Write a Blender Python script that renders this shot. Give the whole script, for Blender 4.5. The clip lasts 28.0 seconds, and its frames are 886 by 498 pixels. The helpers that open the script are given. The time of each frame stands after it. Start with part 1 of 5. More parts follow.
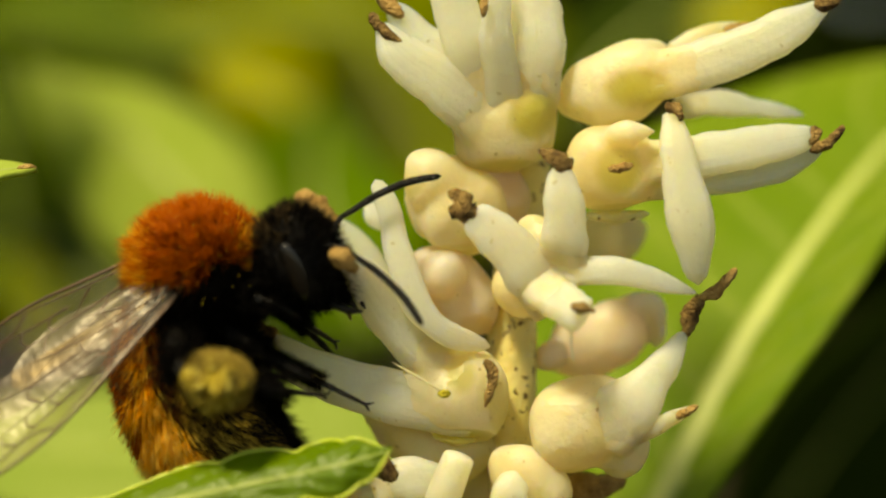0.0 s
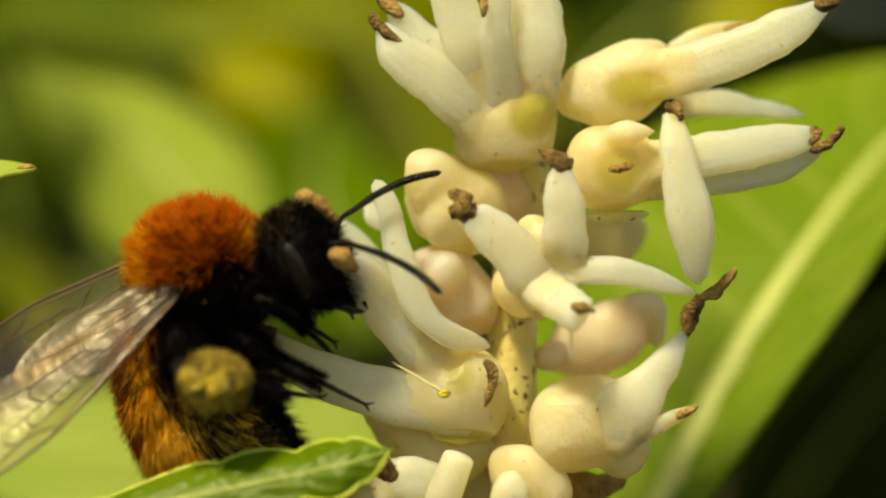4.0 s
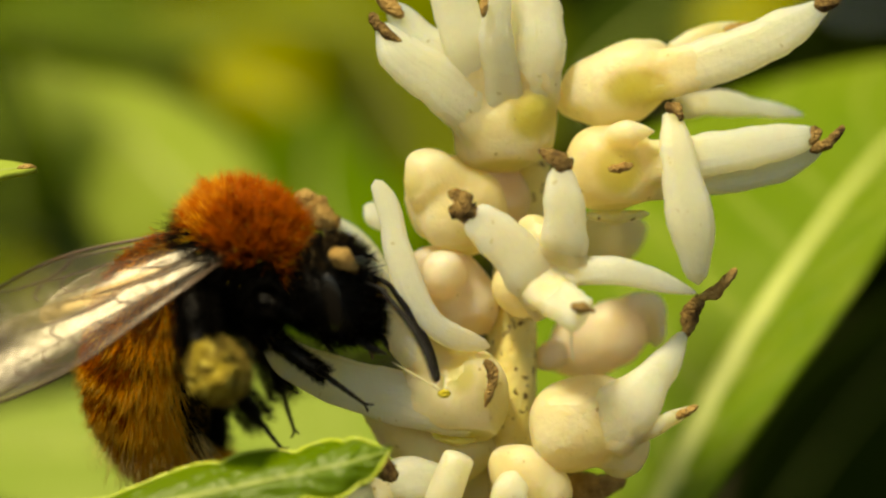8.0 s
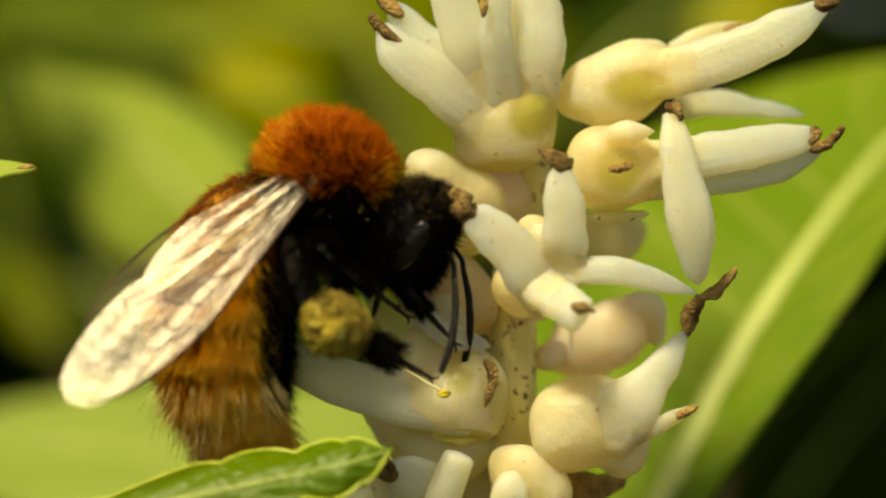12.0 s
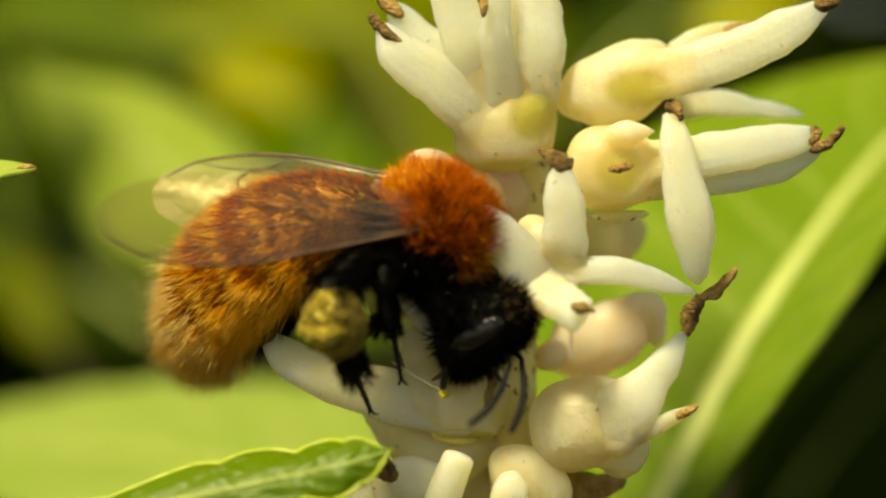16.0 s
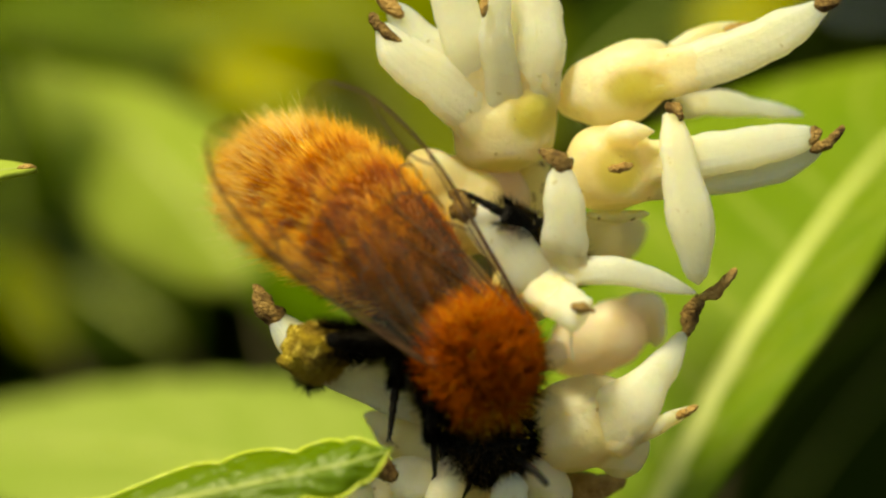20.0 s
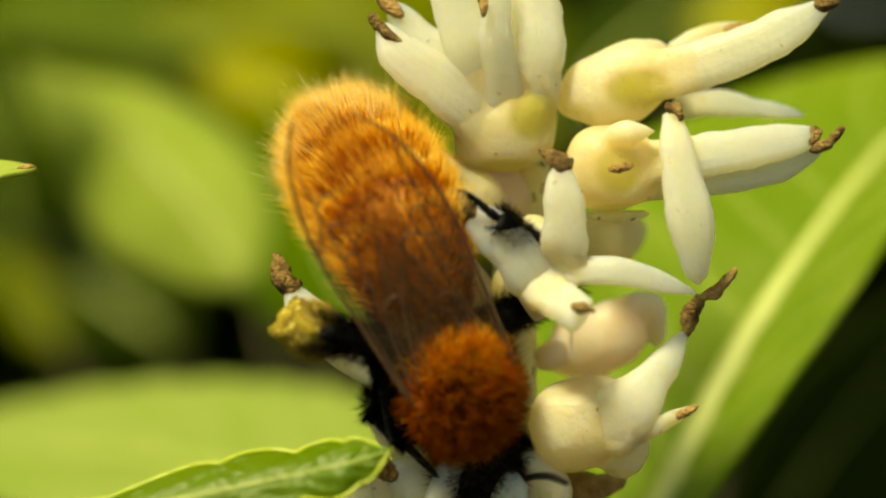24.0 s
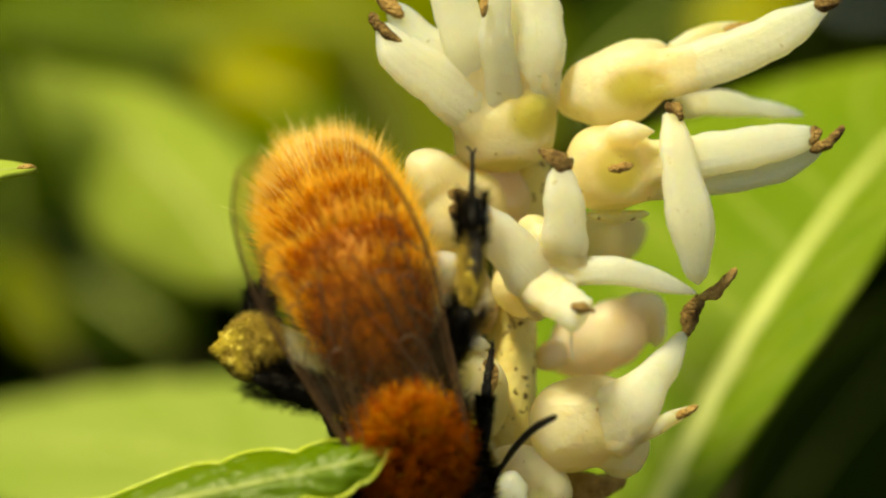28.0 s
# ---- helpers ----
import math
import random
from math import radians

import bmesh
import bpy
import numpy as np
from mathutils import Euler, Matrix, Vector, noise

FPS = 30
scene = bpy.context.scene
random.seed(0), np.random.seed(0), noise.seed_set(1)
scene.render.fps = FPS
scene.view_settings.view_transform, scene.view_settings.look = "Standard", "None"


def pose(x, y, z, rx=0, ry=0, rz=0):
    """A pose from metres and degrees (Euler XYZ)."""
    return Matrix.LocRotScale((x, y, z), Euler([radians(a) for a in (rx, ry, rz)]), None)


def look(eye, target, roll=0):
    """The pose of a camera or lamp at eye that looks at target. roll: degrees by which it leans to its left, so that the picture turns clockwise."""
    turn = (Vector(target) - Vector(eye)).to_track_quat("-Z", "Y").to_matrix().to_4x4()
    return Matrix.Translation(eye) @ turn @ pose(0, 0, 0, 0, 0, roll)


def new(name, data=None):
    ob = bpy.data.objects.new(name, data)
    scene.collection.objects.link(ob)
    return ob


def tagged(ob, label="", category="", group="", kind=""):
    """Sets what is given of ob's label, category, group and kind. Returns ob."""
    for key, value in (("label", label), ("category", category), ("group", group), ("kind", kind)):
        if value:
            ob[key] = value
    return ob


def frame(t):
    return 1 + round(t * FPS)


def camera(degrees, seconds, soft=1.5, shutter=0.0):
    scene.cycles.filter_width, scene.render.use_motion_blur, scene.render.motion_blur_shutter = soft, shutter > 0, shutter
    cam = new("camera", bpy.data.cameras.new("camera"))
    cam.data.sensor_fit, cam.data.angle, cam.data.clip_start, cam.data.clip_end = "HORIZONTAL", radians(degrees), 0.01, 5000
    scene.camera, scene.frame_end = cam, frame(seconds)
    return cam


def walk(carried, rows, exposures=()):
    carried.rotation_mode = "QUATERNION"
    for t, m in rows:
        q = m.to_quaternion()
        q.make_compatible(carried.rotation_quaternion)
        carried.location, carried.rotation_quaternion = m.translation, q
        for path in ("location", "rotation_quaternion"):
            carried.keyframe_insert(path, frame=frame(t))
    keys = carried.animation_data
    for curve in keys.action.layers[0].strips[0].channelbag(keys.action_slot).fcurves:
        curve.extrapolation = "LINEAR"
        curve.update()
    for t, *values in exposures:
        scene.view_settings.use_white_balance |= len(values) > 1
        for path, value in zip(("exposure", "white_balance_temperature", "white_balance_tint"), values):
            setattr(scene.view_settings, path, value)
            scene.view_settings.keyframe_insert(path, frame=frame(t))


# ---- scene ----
# ---------------------------------------------------------------- camera
# Macro view of a flower spike. Plan unit: 0.02 mm on the flower's plane (y = 0).
UNIT = 2e-5
MM = 1e-3
REACH = 0.12          # from the lens to the flower's plane
EYE_Z = 0.60          # the lens above the soil
cam = camera(2 * math.degrees(math.atan(784 * UNIT / REACH)), 28.0, soft=2.3)
walk(cam, [(0.0, pose(0, -REACH, EYE_Z, 90, 0, 0)), (28.0, pose(0, -REACH, EYE_Z, 90, 0, 0))],
     exposures=[(0.0, 0.24, 10200, 0), (9.0, 0.24, 10200, 0), (10.3, 0.14, 10200, 0), (11.2, 0.14, 10200, 0), (12.5, 0.26, 10200, 0), (14.5, 0.44, 10200, -2), (18.0, 0.44, 10200, -2), (20.0, 0.38, 10200, -5), (28.0, 0.38, 10200, -5)])
cam.data.dof.use_dof = True
cam.data.dof.focus_distance = REACH - 0.001
cam.data.dof.aperture_fstop = 21


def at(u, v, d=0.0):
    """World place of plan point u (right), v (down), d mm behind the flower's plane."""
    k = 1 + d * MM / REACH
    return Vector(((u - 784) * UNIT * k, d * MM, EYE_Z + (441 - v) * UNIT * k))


def heading(a, e=0.0):
    """Unit vector: a degrees anticlockwise from the right, leaning e degrees towards the viewer."""
    a, e = radians(a), radians(e)
    return Vector((math.cos(a) * math.cos(e), -math.sin(e), math.sin(a) * math.cos(e)))


# ---------------------------------------------------------------- light
SUN_TO = Vector((-0.32, -0.47, 0.82)).normalized()
world = bpy.data.worlds.new("sky")
scene.world = world
world.use_nodes = True
wn = world.node_tree
sky = wn.nodes.new("ShaderNodeTexSky")
sky.sky_type = "NISHITA"
sky.sun_disc = False
sky.sun_elevation = math.asin(SUN_TO.z)
sky.sun_rotation = math.atan2(SUN_TO.x, SUN_TO.y)
wn.links.new(sky.outputs[0], wn.nodes["Background"].inputs[0])
wn.nodes["Background"].inputs[1].default_value = 0.125
sun_data = bpy.data.lights.new("sun", "SUN")
sun_data.energy = 5.0
sun_data.angle = radians(10.0)
sun_data.color = (1.0, 0.93, 0.78)
sun = new("sun", sun_data)
sun.matrix_basis = look(SUN_TO * 2 + Vector((0, 0, EYE_Z)), (0, 0, EYE_Z))

# ---------------------------------------------------------------- materials


def nodes_of(name):
    m = bpy.data.materials.new(name)
    m.use_nodes = True
    nt = m.node_tree
    return m, nt, nt.nodes["Principled BSDF"], nt.nodes["Material Output"]


def link(nt, a, b):
    nt.links.new(a, b)


def mixed(nt, fac, a, b):
    """Colour mix node; a and b are sockets or RGB triples."""
    n = nt.nodes.new("ShaderNodeMix")
    n.data_type = "RGBA"
    if isinstance(fac, (int, float)):
        n.inputs[0].default_value = fac
    else:
        link(nt, fac, n.inputs[0])
    for sock, c in ((n.inputs[6], a), (n.inputs[7], b)):
        if isinstance(c, tuple):
            sock.default_value = (*c, 1)
        else:
            link(nt, c, sock)
    return n.outputs[2]


def noise_of(nt, coord, scale, detail=3.0, lo=0.35, hi=0.65):
    n = nt.nodes.new("ShaderNodeTexNoise")
    n.inputs["Scale"].default_value = scale
    n.inputs["Detail"].default_value = detail
    link(nt, coord, n.inputs["Vector"])
    r = nt.nodes.new("ShaderNodeMapRange")
    r.inputs[1].default_value, r.inputs[2].default_value = lo, hi
    link(nt, n.outputs[0], r.inputs[0])
    return r.outputs[0]


def organic(name, c1, c2, coarse=600, fine=5000, rough=0.5, sss=0.0, bump=0.2, speck=None, speck_amount=0.72,
            spec=0.4, depth=0.0006, through_colour=None, through_part=0.0, pigment=None, rim=None, fibres=False, stain=None, stain_part=0.5):
    """Plant or animal surface: two colours mixed at two scales, fine relief, optional specks and translucence."""
    m, nt, bsdf, out = nodes_of(name)
    tc = nt.nodes.new("ShaderNodeTexCoord")
    co = tc.outputs["Object"]
    big = noise_of(nt, co, coarse)
    small = noise_of(nt, co, fine)
    col = mixed(nt, big, c1, c2)
    dim = mixed(nt, 0.5, c2, tuple(x * 0.75 for x in c1))
    soft = nt.nodes.new("ShaderNodeMath")
    soft.operation = "MULTIPLY"
    link(nt, small, soft.inputs[0])
    soft.inputs[1].default_value = 0.45
    col = mixed(nt, soft.outputs[0], col, dim)
    if pigment:
        at_node = nt.nodes.new("ShaderNodeAttribute")
        at_node.attribute_name = "tinge"
        col = mixed(nt, at_node.outputs["Fac"], col, pigment)
        if rim:
            rim_node = nt.nodes.new("ShaderNodeAttribute")
            rim_node.attribute_name = "paleness"
            col = mixed(nt, rim_node.outputs["Fac"], col, rim)
    if stain:
        blot = nt.nodes.new("ShaderNodeMath")
        blot.operation = "MULTIPLY"
        link(nt, noise_of(nt, co, 330, 6.0, 0.48, 0.72), blot.inputs[0])
        blot.inputs[1].default_value = stain_part
        col = mixed(nt, blot.outputs[0], col, stain)
    if speck:
        s = noise_of(nt, co, 3200, 1.0, speck_amount, speck_amount + 0.03)
        col = mixed(nt, s, col, speck)
    if fibres:
        fa = nt.nodes.new("ShaderNodeAttribute")
        fa.attribute_name = "fibre"
        streak = noise_of(nt, fa.outputs["Vector"], 1.0, 4.0, 0.3, 0.7)
        part_s = nt.nodes.new("ShaderNodeMath")
        part_s.operation = "MULTIPLY"
        link(nt, streak, part_s.inputs[0])
        part_s.inputs[1].default_value = 0.22
        col = mixed(nt, part_s.outputs[0], col, (0.70, 0.71, 0.50))
        add = nt.nodes.new("ShaderNodeMath")
        add.operation = "ADD"
        link(nt, streak, add.inputs[0])
        link(nt, small, add.inputs[1])
        small = add.outputs[0]
    link(nt, col, bsdf.inputs["Base Color"])
    bsdf.inputs["Roughness"].default_value = rough
    bsdf.inputs["Specular IOR Level"].default_value = spec
    if sss:
        bsdf.inputs["Subsurface Weight"].default_value = sss
        bsdf.inputs["Subsurface Radius"].default_value = (1.0, 0.72, 0.34)
        bsdf.inputs["Subsurface Scale"].default_value = depth
    if bump:
        b = nt.nodes.new("ShaderNodeBump")
        b.inputs["Strength"].default_value = bump
        b.inputs["Distance"].default_value = 0.00012
        link(nt, small, b.inputs["Height"])
        link(nt, b.outputs[0], bsdf.inputs["Normal"])
    if through_colour:
        tr = nt.nodes.new("ShaderNodeBsdfTranslucent")
        tr.inputs[0].default_value = (*through_colour, 1)
        mx = nt.nodes.new("ShaderNodeMixShader")
        mx.inputs[0].default_value = through_part
        link(nt, bsdf.outputs[0], mx.inputs[1])
        link(nt, tr.outputs[0], mx.inputs[2])
        link(nt, mx.outputs[0], out.inputs[0])
    return m


def fur_material(name, c1, c2, glow=0.3, rough=0.45):
    """Hair: each strand its own shade, some light passing through."""
    m, nt, bsdf, out = nodes_of(name)
    geo = nt.nodes.new("ShaderNodeNewGeometry")
    col = mixed(nt, geo.outputs["Random Per Island"], c1, c2)
    link(nt, col, bsdf.inputs["Base Color"])
    bsdf.inputs["Roughness"].default_value = rough
    bsdf.inputs["Specular IOR Level"].default_value = 0.4 if c1[0] > 0.99 else 0.10 if c1[0] > 0.02 else 0.03
    tr = nt.nodes.new("ShaderNodeBsdfTranslucent")
    link(nt, col, tr.inputs[0])
    mx = nt.nodes.new("ShaderNodeMixShader")
    mx.inputs[0].default_value = glow
    link(nt, bsdf.outputs[0], mx.inputs[1])
    link(nt, tr.outputs[0], mx.inputs[2])
    link(nt, mx.outputs[0], out.inputs[0])
    return m


def leaf_material(name, c1, c2, vein, rough=0.38, spec=0.5, through_part=0.3, through_colour=(0.35, 0.5, 0.04), veins=9.0, vein_part=0.5):
    """Waxy leaf blade: mottled greens, pale side veins that follow the blade, light coming through."""
    m, nt, bsdf, out = nodes_of(name)
    tc = nt.nodes.new("ShaderNodeTexCoord")
    uv = nt.nodes.new("ShaderNodeSeparateXYZ")
    link(nt, tc.outputs["UV"], uv.inputs[0])
    big = noise_of(nt, tc.outputs["Object"], 180)
    small = noise_of(nt, tc.outputs["Object"], 1800, 6.0)
    col = mixed(nt, big, c1, c2)
    col = mixed(nt, 0.25, col, mixed(nt, small, c1, c2))

    def calc(op, a, b=None):
        n = nt.nodes.new("ShaderNodeMath")
        n.operation = op
        for sock, x in zip(n.inputs, (a, b)):
            if isinstance(x, (int, float)):
                sock.default_value = x
            elif x is not None:
                link(nt, x, sock)
        return n.outputs[0]
    across = calc("ABSOLUTE", calc("SUBTRACT", uv.outputs[1], 0.5))
    wobble = calc("MULTIPLY", calc("SUBTRACT", big, 0.5), 0.04)
    phase = calc("FRACT", calc("MULTIPLY", calc("ADD", calc("SUBTRACT", uv.outputs[0], calc("MULTIPLY", across, 0.45)), wobble), veins))
    near = calc("ABSOLUTE", calc("SUBTRACT", phase, 0.5))
    r = nt.nodes.new("ShaderNodeMapRange")
    r.inputs[1].default_value, r.inputs[2].default_value = 0.40, 0.49
    link(nt, near, r.inputs[0])
    col = mixed(nt, calc("MULTIPLY", r.outputs[0], vein_part), col, vein)
    link(nt, col, bsdf.inputs["Base Color"])
    bsdf.inputs["Roughness"].default_value = rough
    bsdf.inputs["Specular IOR Level"].default_value = spec
    b = nt.nodes.new("ShaderNodeBump")
    b.inputs["Strength"].default_value = 0.35
    b.inputs["Distance"].default_value = 0.0002
    link(nt, small, b.inputs["Height"])
    link(nt, b.outputs[0], bsdf.inputs["Normal"])
    tr = nt.nodes.new("ShaderNodeBsdfTranslucent")
    link(nt, mixed(nt, big, through_colour, tuple(x * 0.7 for x in through_colour)), tr.inputs[0])
    mx = nt.nodes.new("ShaderNodeMixShader")
    mx.inputs[0].default_value = through_part
    link(nt, bsdf.outputs[0], mx.inputs[1])
    link(nt, tr.outputs[0], mx.inputs[2])
    link(nt, mx.outputs[0], out.inputs[0])
    return m


PETAL = organic("petal", (0.78, 0.79, 0.70), (0.73, 0.74, 0.62), 500, 4000, 0.34, 1.0, 0.24, (0.40, 0.34, 0.12), 0.74, depth=0.0022, pigment=(0.82, 0.77, 0.52), through_colour=(0.98, 0.95, 0.74), through_part=0.5, fibres=True, stain=(0.74, 0.68, 0.40), stain_part=0.35)
CUP = organic("cup", (0.83, 0.78, 0.58), (0.77, 0.70, 0.45), 350, 3000, 0.36, 0.9, 0.24, (0.30, 0.22, 0.05), 0.735, depth=0.0018, rim=(0.77, 0.78, 0.66), pigment=(0.46, 0.44, 0.07), through_colour=(0.98, 0.88, 0.52), through_part=0.48, stain=(0.62, 0.48, 0.16), stain_part=0.7)
BUD = organic("bud", (0.90, 0.80, 0.66), (0.86, 0.73, 0.55), 300, 3000, 0.38, 0.9, 0.2, (0.35, 0.22, 0.08), 0.73, depth=0.0020, rim=(0.85, 0.80, 0.66), pigment=(0.50, 0.35, 0.12), through_colour=(0.97, 0.82, 0.58), through_part=0.48, stain=(0.66, 0.44, 0.24), stain_part=0.65)
NECTARY = organic("nectary", (0.60, 0.54, 0.16), (0.54, 0.46, 0.10), 900, 5000, 0.45, 0.7, 0.3)
WITHERED = organic("withered", (0.40, 0.26, 0.09), (0.055, 0.025, 0.008), 2200, 9000, 0.8, 0.0, 0.9, spec=0.2)
TAN = organic("tan", (0.50, 0.33, 0.12), (0.30, 0.17, 0.05), 2000, 8000, 0.7, 0.0, 0.8, spec=0.2)
STALK = organic("stalk", (0.76, 0.69, 0.33), (0.68, 0.58, 0.20), 300, 3500, 0.42, 0.6, 0.3, (0.12, 0.07, 0.02), 0.66, stain=(0.42, 0.28, 0.07), stain_part=0.4)
FILAMENT = organic("filament", (0.76, 0.70, 0.40), (0.70, 0.62, 0.28), 900, 5000, 0.5, 0.4, 0.1)
ANTHER = organic("anther", (0.65, 0.55, 0.05), (0.5, 0.4, 0.03), 2000, 9000, 0.7, 0.0, 0.6)
BARK = organic("bark", (0.10, 0.09, 0.04), (0.06, 0.05, 0.03), 200, 1500, 0.8, 0.0, 0.8, spec=0.2)
CUTICLE = organic("cuticle", (0.003, 0.0025, 0.002), (0.006, 0.005, 0.004), 800, 9000, 0.34, 0.0, 0.5, spec=0.22)
EYE = organic("eye", (0.004, 0.0035, 0.003), (0.007, 0.006, 0.005), 800, 30000, 0.24, 0.0, 0.1, spec=0.5)
HIDE = organic("hide", (0.80, 0.50, 0.06), (0.88, 0.58, 0.09), 500, 6000, 0.5, 0.0, 0.3, spec=0.3)
TERGITE = organic("tergite", (0.52, 0.20, 0.015), (0.64, 0.30, 0.03), 700, 8000, 0.35, 0.0, 0.3, spec=0.5)
VEIN = organic("wing_vein", (0.10, 0.05, 0.02), (0.05, 0.025, 0.012), 1500, 9000, 0.4, 0.0, 0.2, spec=0.5)
POLLEN = organic("pollen", (0.50, 0.38, 0.05), (0.13, 0.09, 0.02), 1300, 9000, 0.85, 0.0, 1.0, (0.66, 0.54, 0.12), 0.6, spec=0.1)
SOIL = organic("soil", (0.05, 0.035, 0.022), (0.028, 0.02, 0.013), 14, 220, 0.95, 0.0, 1.0, spec=0.1)
# Red roots darkened, tips lightened: depth shading put into the hair colour.
FUR_RED = fur_material("fur_red", (0.22, 0.036, 0.002), (0.09, 0.012, 0.001), 0.25)
FUR_GOLD = fur_material("fur_gold", (1.0, 0.66, 0.06), (0.96, 0.46, 0.012), 0.52)
FUR_ORANGE = fur_material("fur_orange", (0.48, 0.12, 0.004), (0.26, 0.05, 0.003), 0.35)
TIP_ORANGE = fur_material("fur_orange_tips", (0.70, 0.24, 0.008), (0.46, 0.11, 0.004), 0.5)
TIP_RED = fur_material("fur_red_tips", (0.58, 0.145, 0.006), (0.30, 0.045, 0.002), 0.45)
TIP_GOLD = fur_material("fur_gold_tips", (1.0, 0.80, 0.20), (0.98, 0.58, 0.04), 0.55)
FUR_BLACK = fur_material("fur_black", (0.0008, 0.0006, 0.0005), (0.0035, 0.0027, 0.002), 0.04, 0.6)
FUR_BROWN = fur_material("fur_brown", (0.13, 0.085, 0.035), (0.03, 0.02, 0.01), 0.2)
FUR_CREAM = fur_material("fur_cream", (1.0, 0.88, 0.50), (0.90, 0.70, 0.26), 0.5)
FUR_PALE = fur_material("fur_pale", (0.62, 0.48, 0.12), (0.32, 0.22, 0.05), 0.4)
LEAF_NEAR = leaf_material("leaf_near", (0.08, 0.165, 0.004), (0.125, 0.21, 0.008), (0.20, 0.30, 0.02), spec=0.40, rough=0.36, through_colour=(0.42, 0.54, 0.015), through_part=0.40, vein_part=0.08)
LEAF_BROAD = leaf_material("leaf_broad", (0.11, 0.20, 0.010), (0.17, 0.25, 0.022), (0.29, 0.35, 0.07), rough=0.4, spec=0.10)
LEAF_BIG = leaf_material("leaf_big", (0.20, 0.29, 0.05), (0.26, 0.34, 0.08), (0.34, 0.41, 0.12), rough=0.45, spec=0.10)
LEAF_MID = leaf_material("leaf_mid", (0.12, 0.155, 0.002), (0.16, 0.19, 0.003), (0.2, 0.24, 0.01), through_colour=(0.34, 0.38, 0.004), rough=0.7, spec=0.05)
# Near-black copy of the far green; the shrub's inner shade is coloured in.
LEAF_SHADED = leaf_material("leaf_shaded", (0.014, 0.030, 0.0015), (0.024, 0.042, 0.002), (0.03, 0.05, 0.004), through_colour=(0.06, 0.10, 0.002), through_part=0.2, rough=0.7, spec=0.05)
LEAF_FAR = leaf_material("leaf_far", (0.07, 0.15, 0.004), (0.11, 0.19, 0.006), (0.2, 0.3, 0.04), through_colour=(0.26, 0.36, 0.008), rough=0.7, spec=0.05)
# Darker copy of the far green; part shade is put into the colour.
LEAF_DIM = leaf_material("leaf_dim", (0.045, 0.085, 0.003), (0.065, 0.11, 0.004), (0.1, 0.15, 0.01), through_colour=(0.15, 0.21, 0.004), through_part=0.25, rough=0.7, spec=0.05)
LEAF_YOUNG = leaf_material("leaf_young", (0.26, 0.27, 0.006), (0.32, 0.31, 0.008), (0.36, 0.38, 0.03), through_colour=(0.42, 0.44, 0.01), rough=0.7, spec=0.05)
# Paler than the other shrub greens; the sunlit look is in the colour.
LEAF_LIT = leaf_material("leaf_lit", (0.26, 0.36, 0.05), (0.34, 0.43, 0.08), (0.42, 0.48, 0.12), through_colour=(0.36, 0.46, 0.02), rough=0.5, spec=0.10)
LIT_RIM = organic("leaf_lit_rim", (0.42, 0.50, 0.06), (0.34, 0.42, 0.04), 300, 3000, 0.35, 0.2, 0.2)
MIDRIB = organic("midrib", (0.36, 0.42, 0.11), (0.30, 0.36, 0.08), 300, 3000, 0.45, 0.1, 0.2)


def wing_material():
    m, nt, bsdf, out = nodes_of("wing_membrane")
    tc = nt.nodes.new("ShaderNodeTexCoord")
    big = noise_of(nt, tc.outputs["Object"], 500)
    wr = noise_of(nt, tc.outputs["Object"], 700, 2.0, 0.2, 0.8)
    link(nt, mixed(nt, big, (0.16, 0.09, 0.035), (0.24, 0.15, 0.07)), bsdf.inputs["Base Color"])
    bsdf.inputs["Roughness"].default_value = 0.27
    bsdf.inputs["Specular IOR Level"].default_value = 0.9
    b = nt.nodes.new("ShaderNodeBump")
    b.inputs["Strength"].default_value = 0.22
    b.inputs["Distance"].default_value = 0.0002
    crease = noise_of(nt, tc.outputs["Object"], 1500, 3.0, 0.3, 0.7)
    blend = nt.nodes.new("ShaderNodeMath")
    blend.operation = "MULTIPLY_ADD"
    link(nt, crease, blend.inputs[0])
    blend.inputs[1].default_value = 0.3
    link(nt, wr, blend.inputs[2])
    link(nt, blend.outputs[0], b.inputs["Height"])
    link(nt, b.outputs[0], bsdf.inputs["Normal"])
    clear = nt.nodes.new("ShaderNodeBsdfTransparent")
    clear.inputs[0].default_value = (0.84, 0.75, 0.56, 1)
    mx = nt.nodes.new("ShaderNodeMixShader")
    mx.inputs[0].default_value = 0.05
    link(nt, clear.outputs[0], mx.inputs[1])
    link(nt, bsdf.outputs[0], mx.inputs[2])
    film = nt.nodes.new("ShaderNodeBsdfGlossy")
    film.inputs["Color"].default_value = (1.0, 0.95, 0.85, 1)
    film.inputs["Roughness"].default_value = 0.33
    link(nt, b.outputs[0], film.inputs["Normal"])
    sheen = nt.nodes.new("ShaderNodeMixShader")
    sheen.inputs[0].default_value = 0.03
    link(nt, mx.outputs[0], sheen.inputs[1])
    link(nt, film.outputs[0], sheen.inputs[2])
    link(nt, sheen.outputs[0], out.inputs[0])
    return m


WING = wing_material()

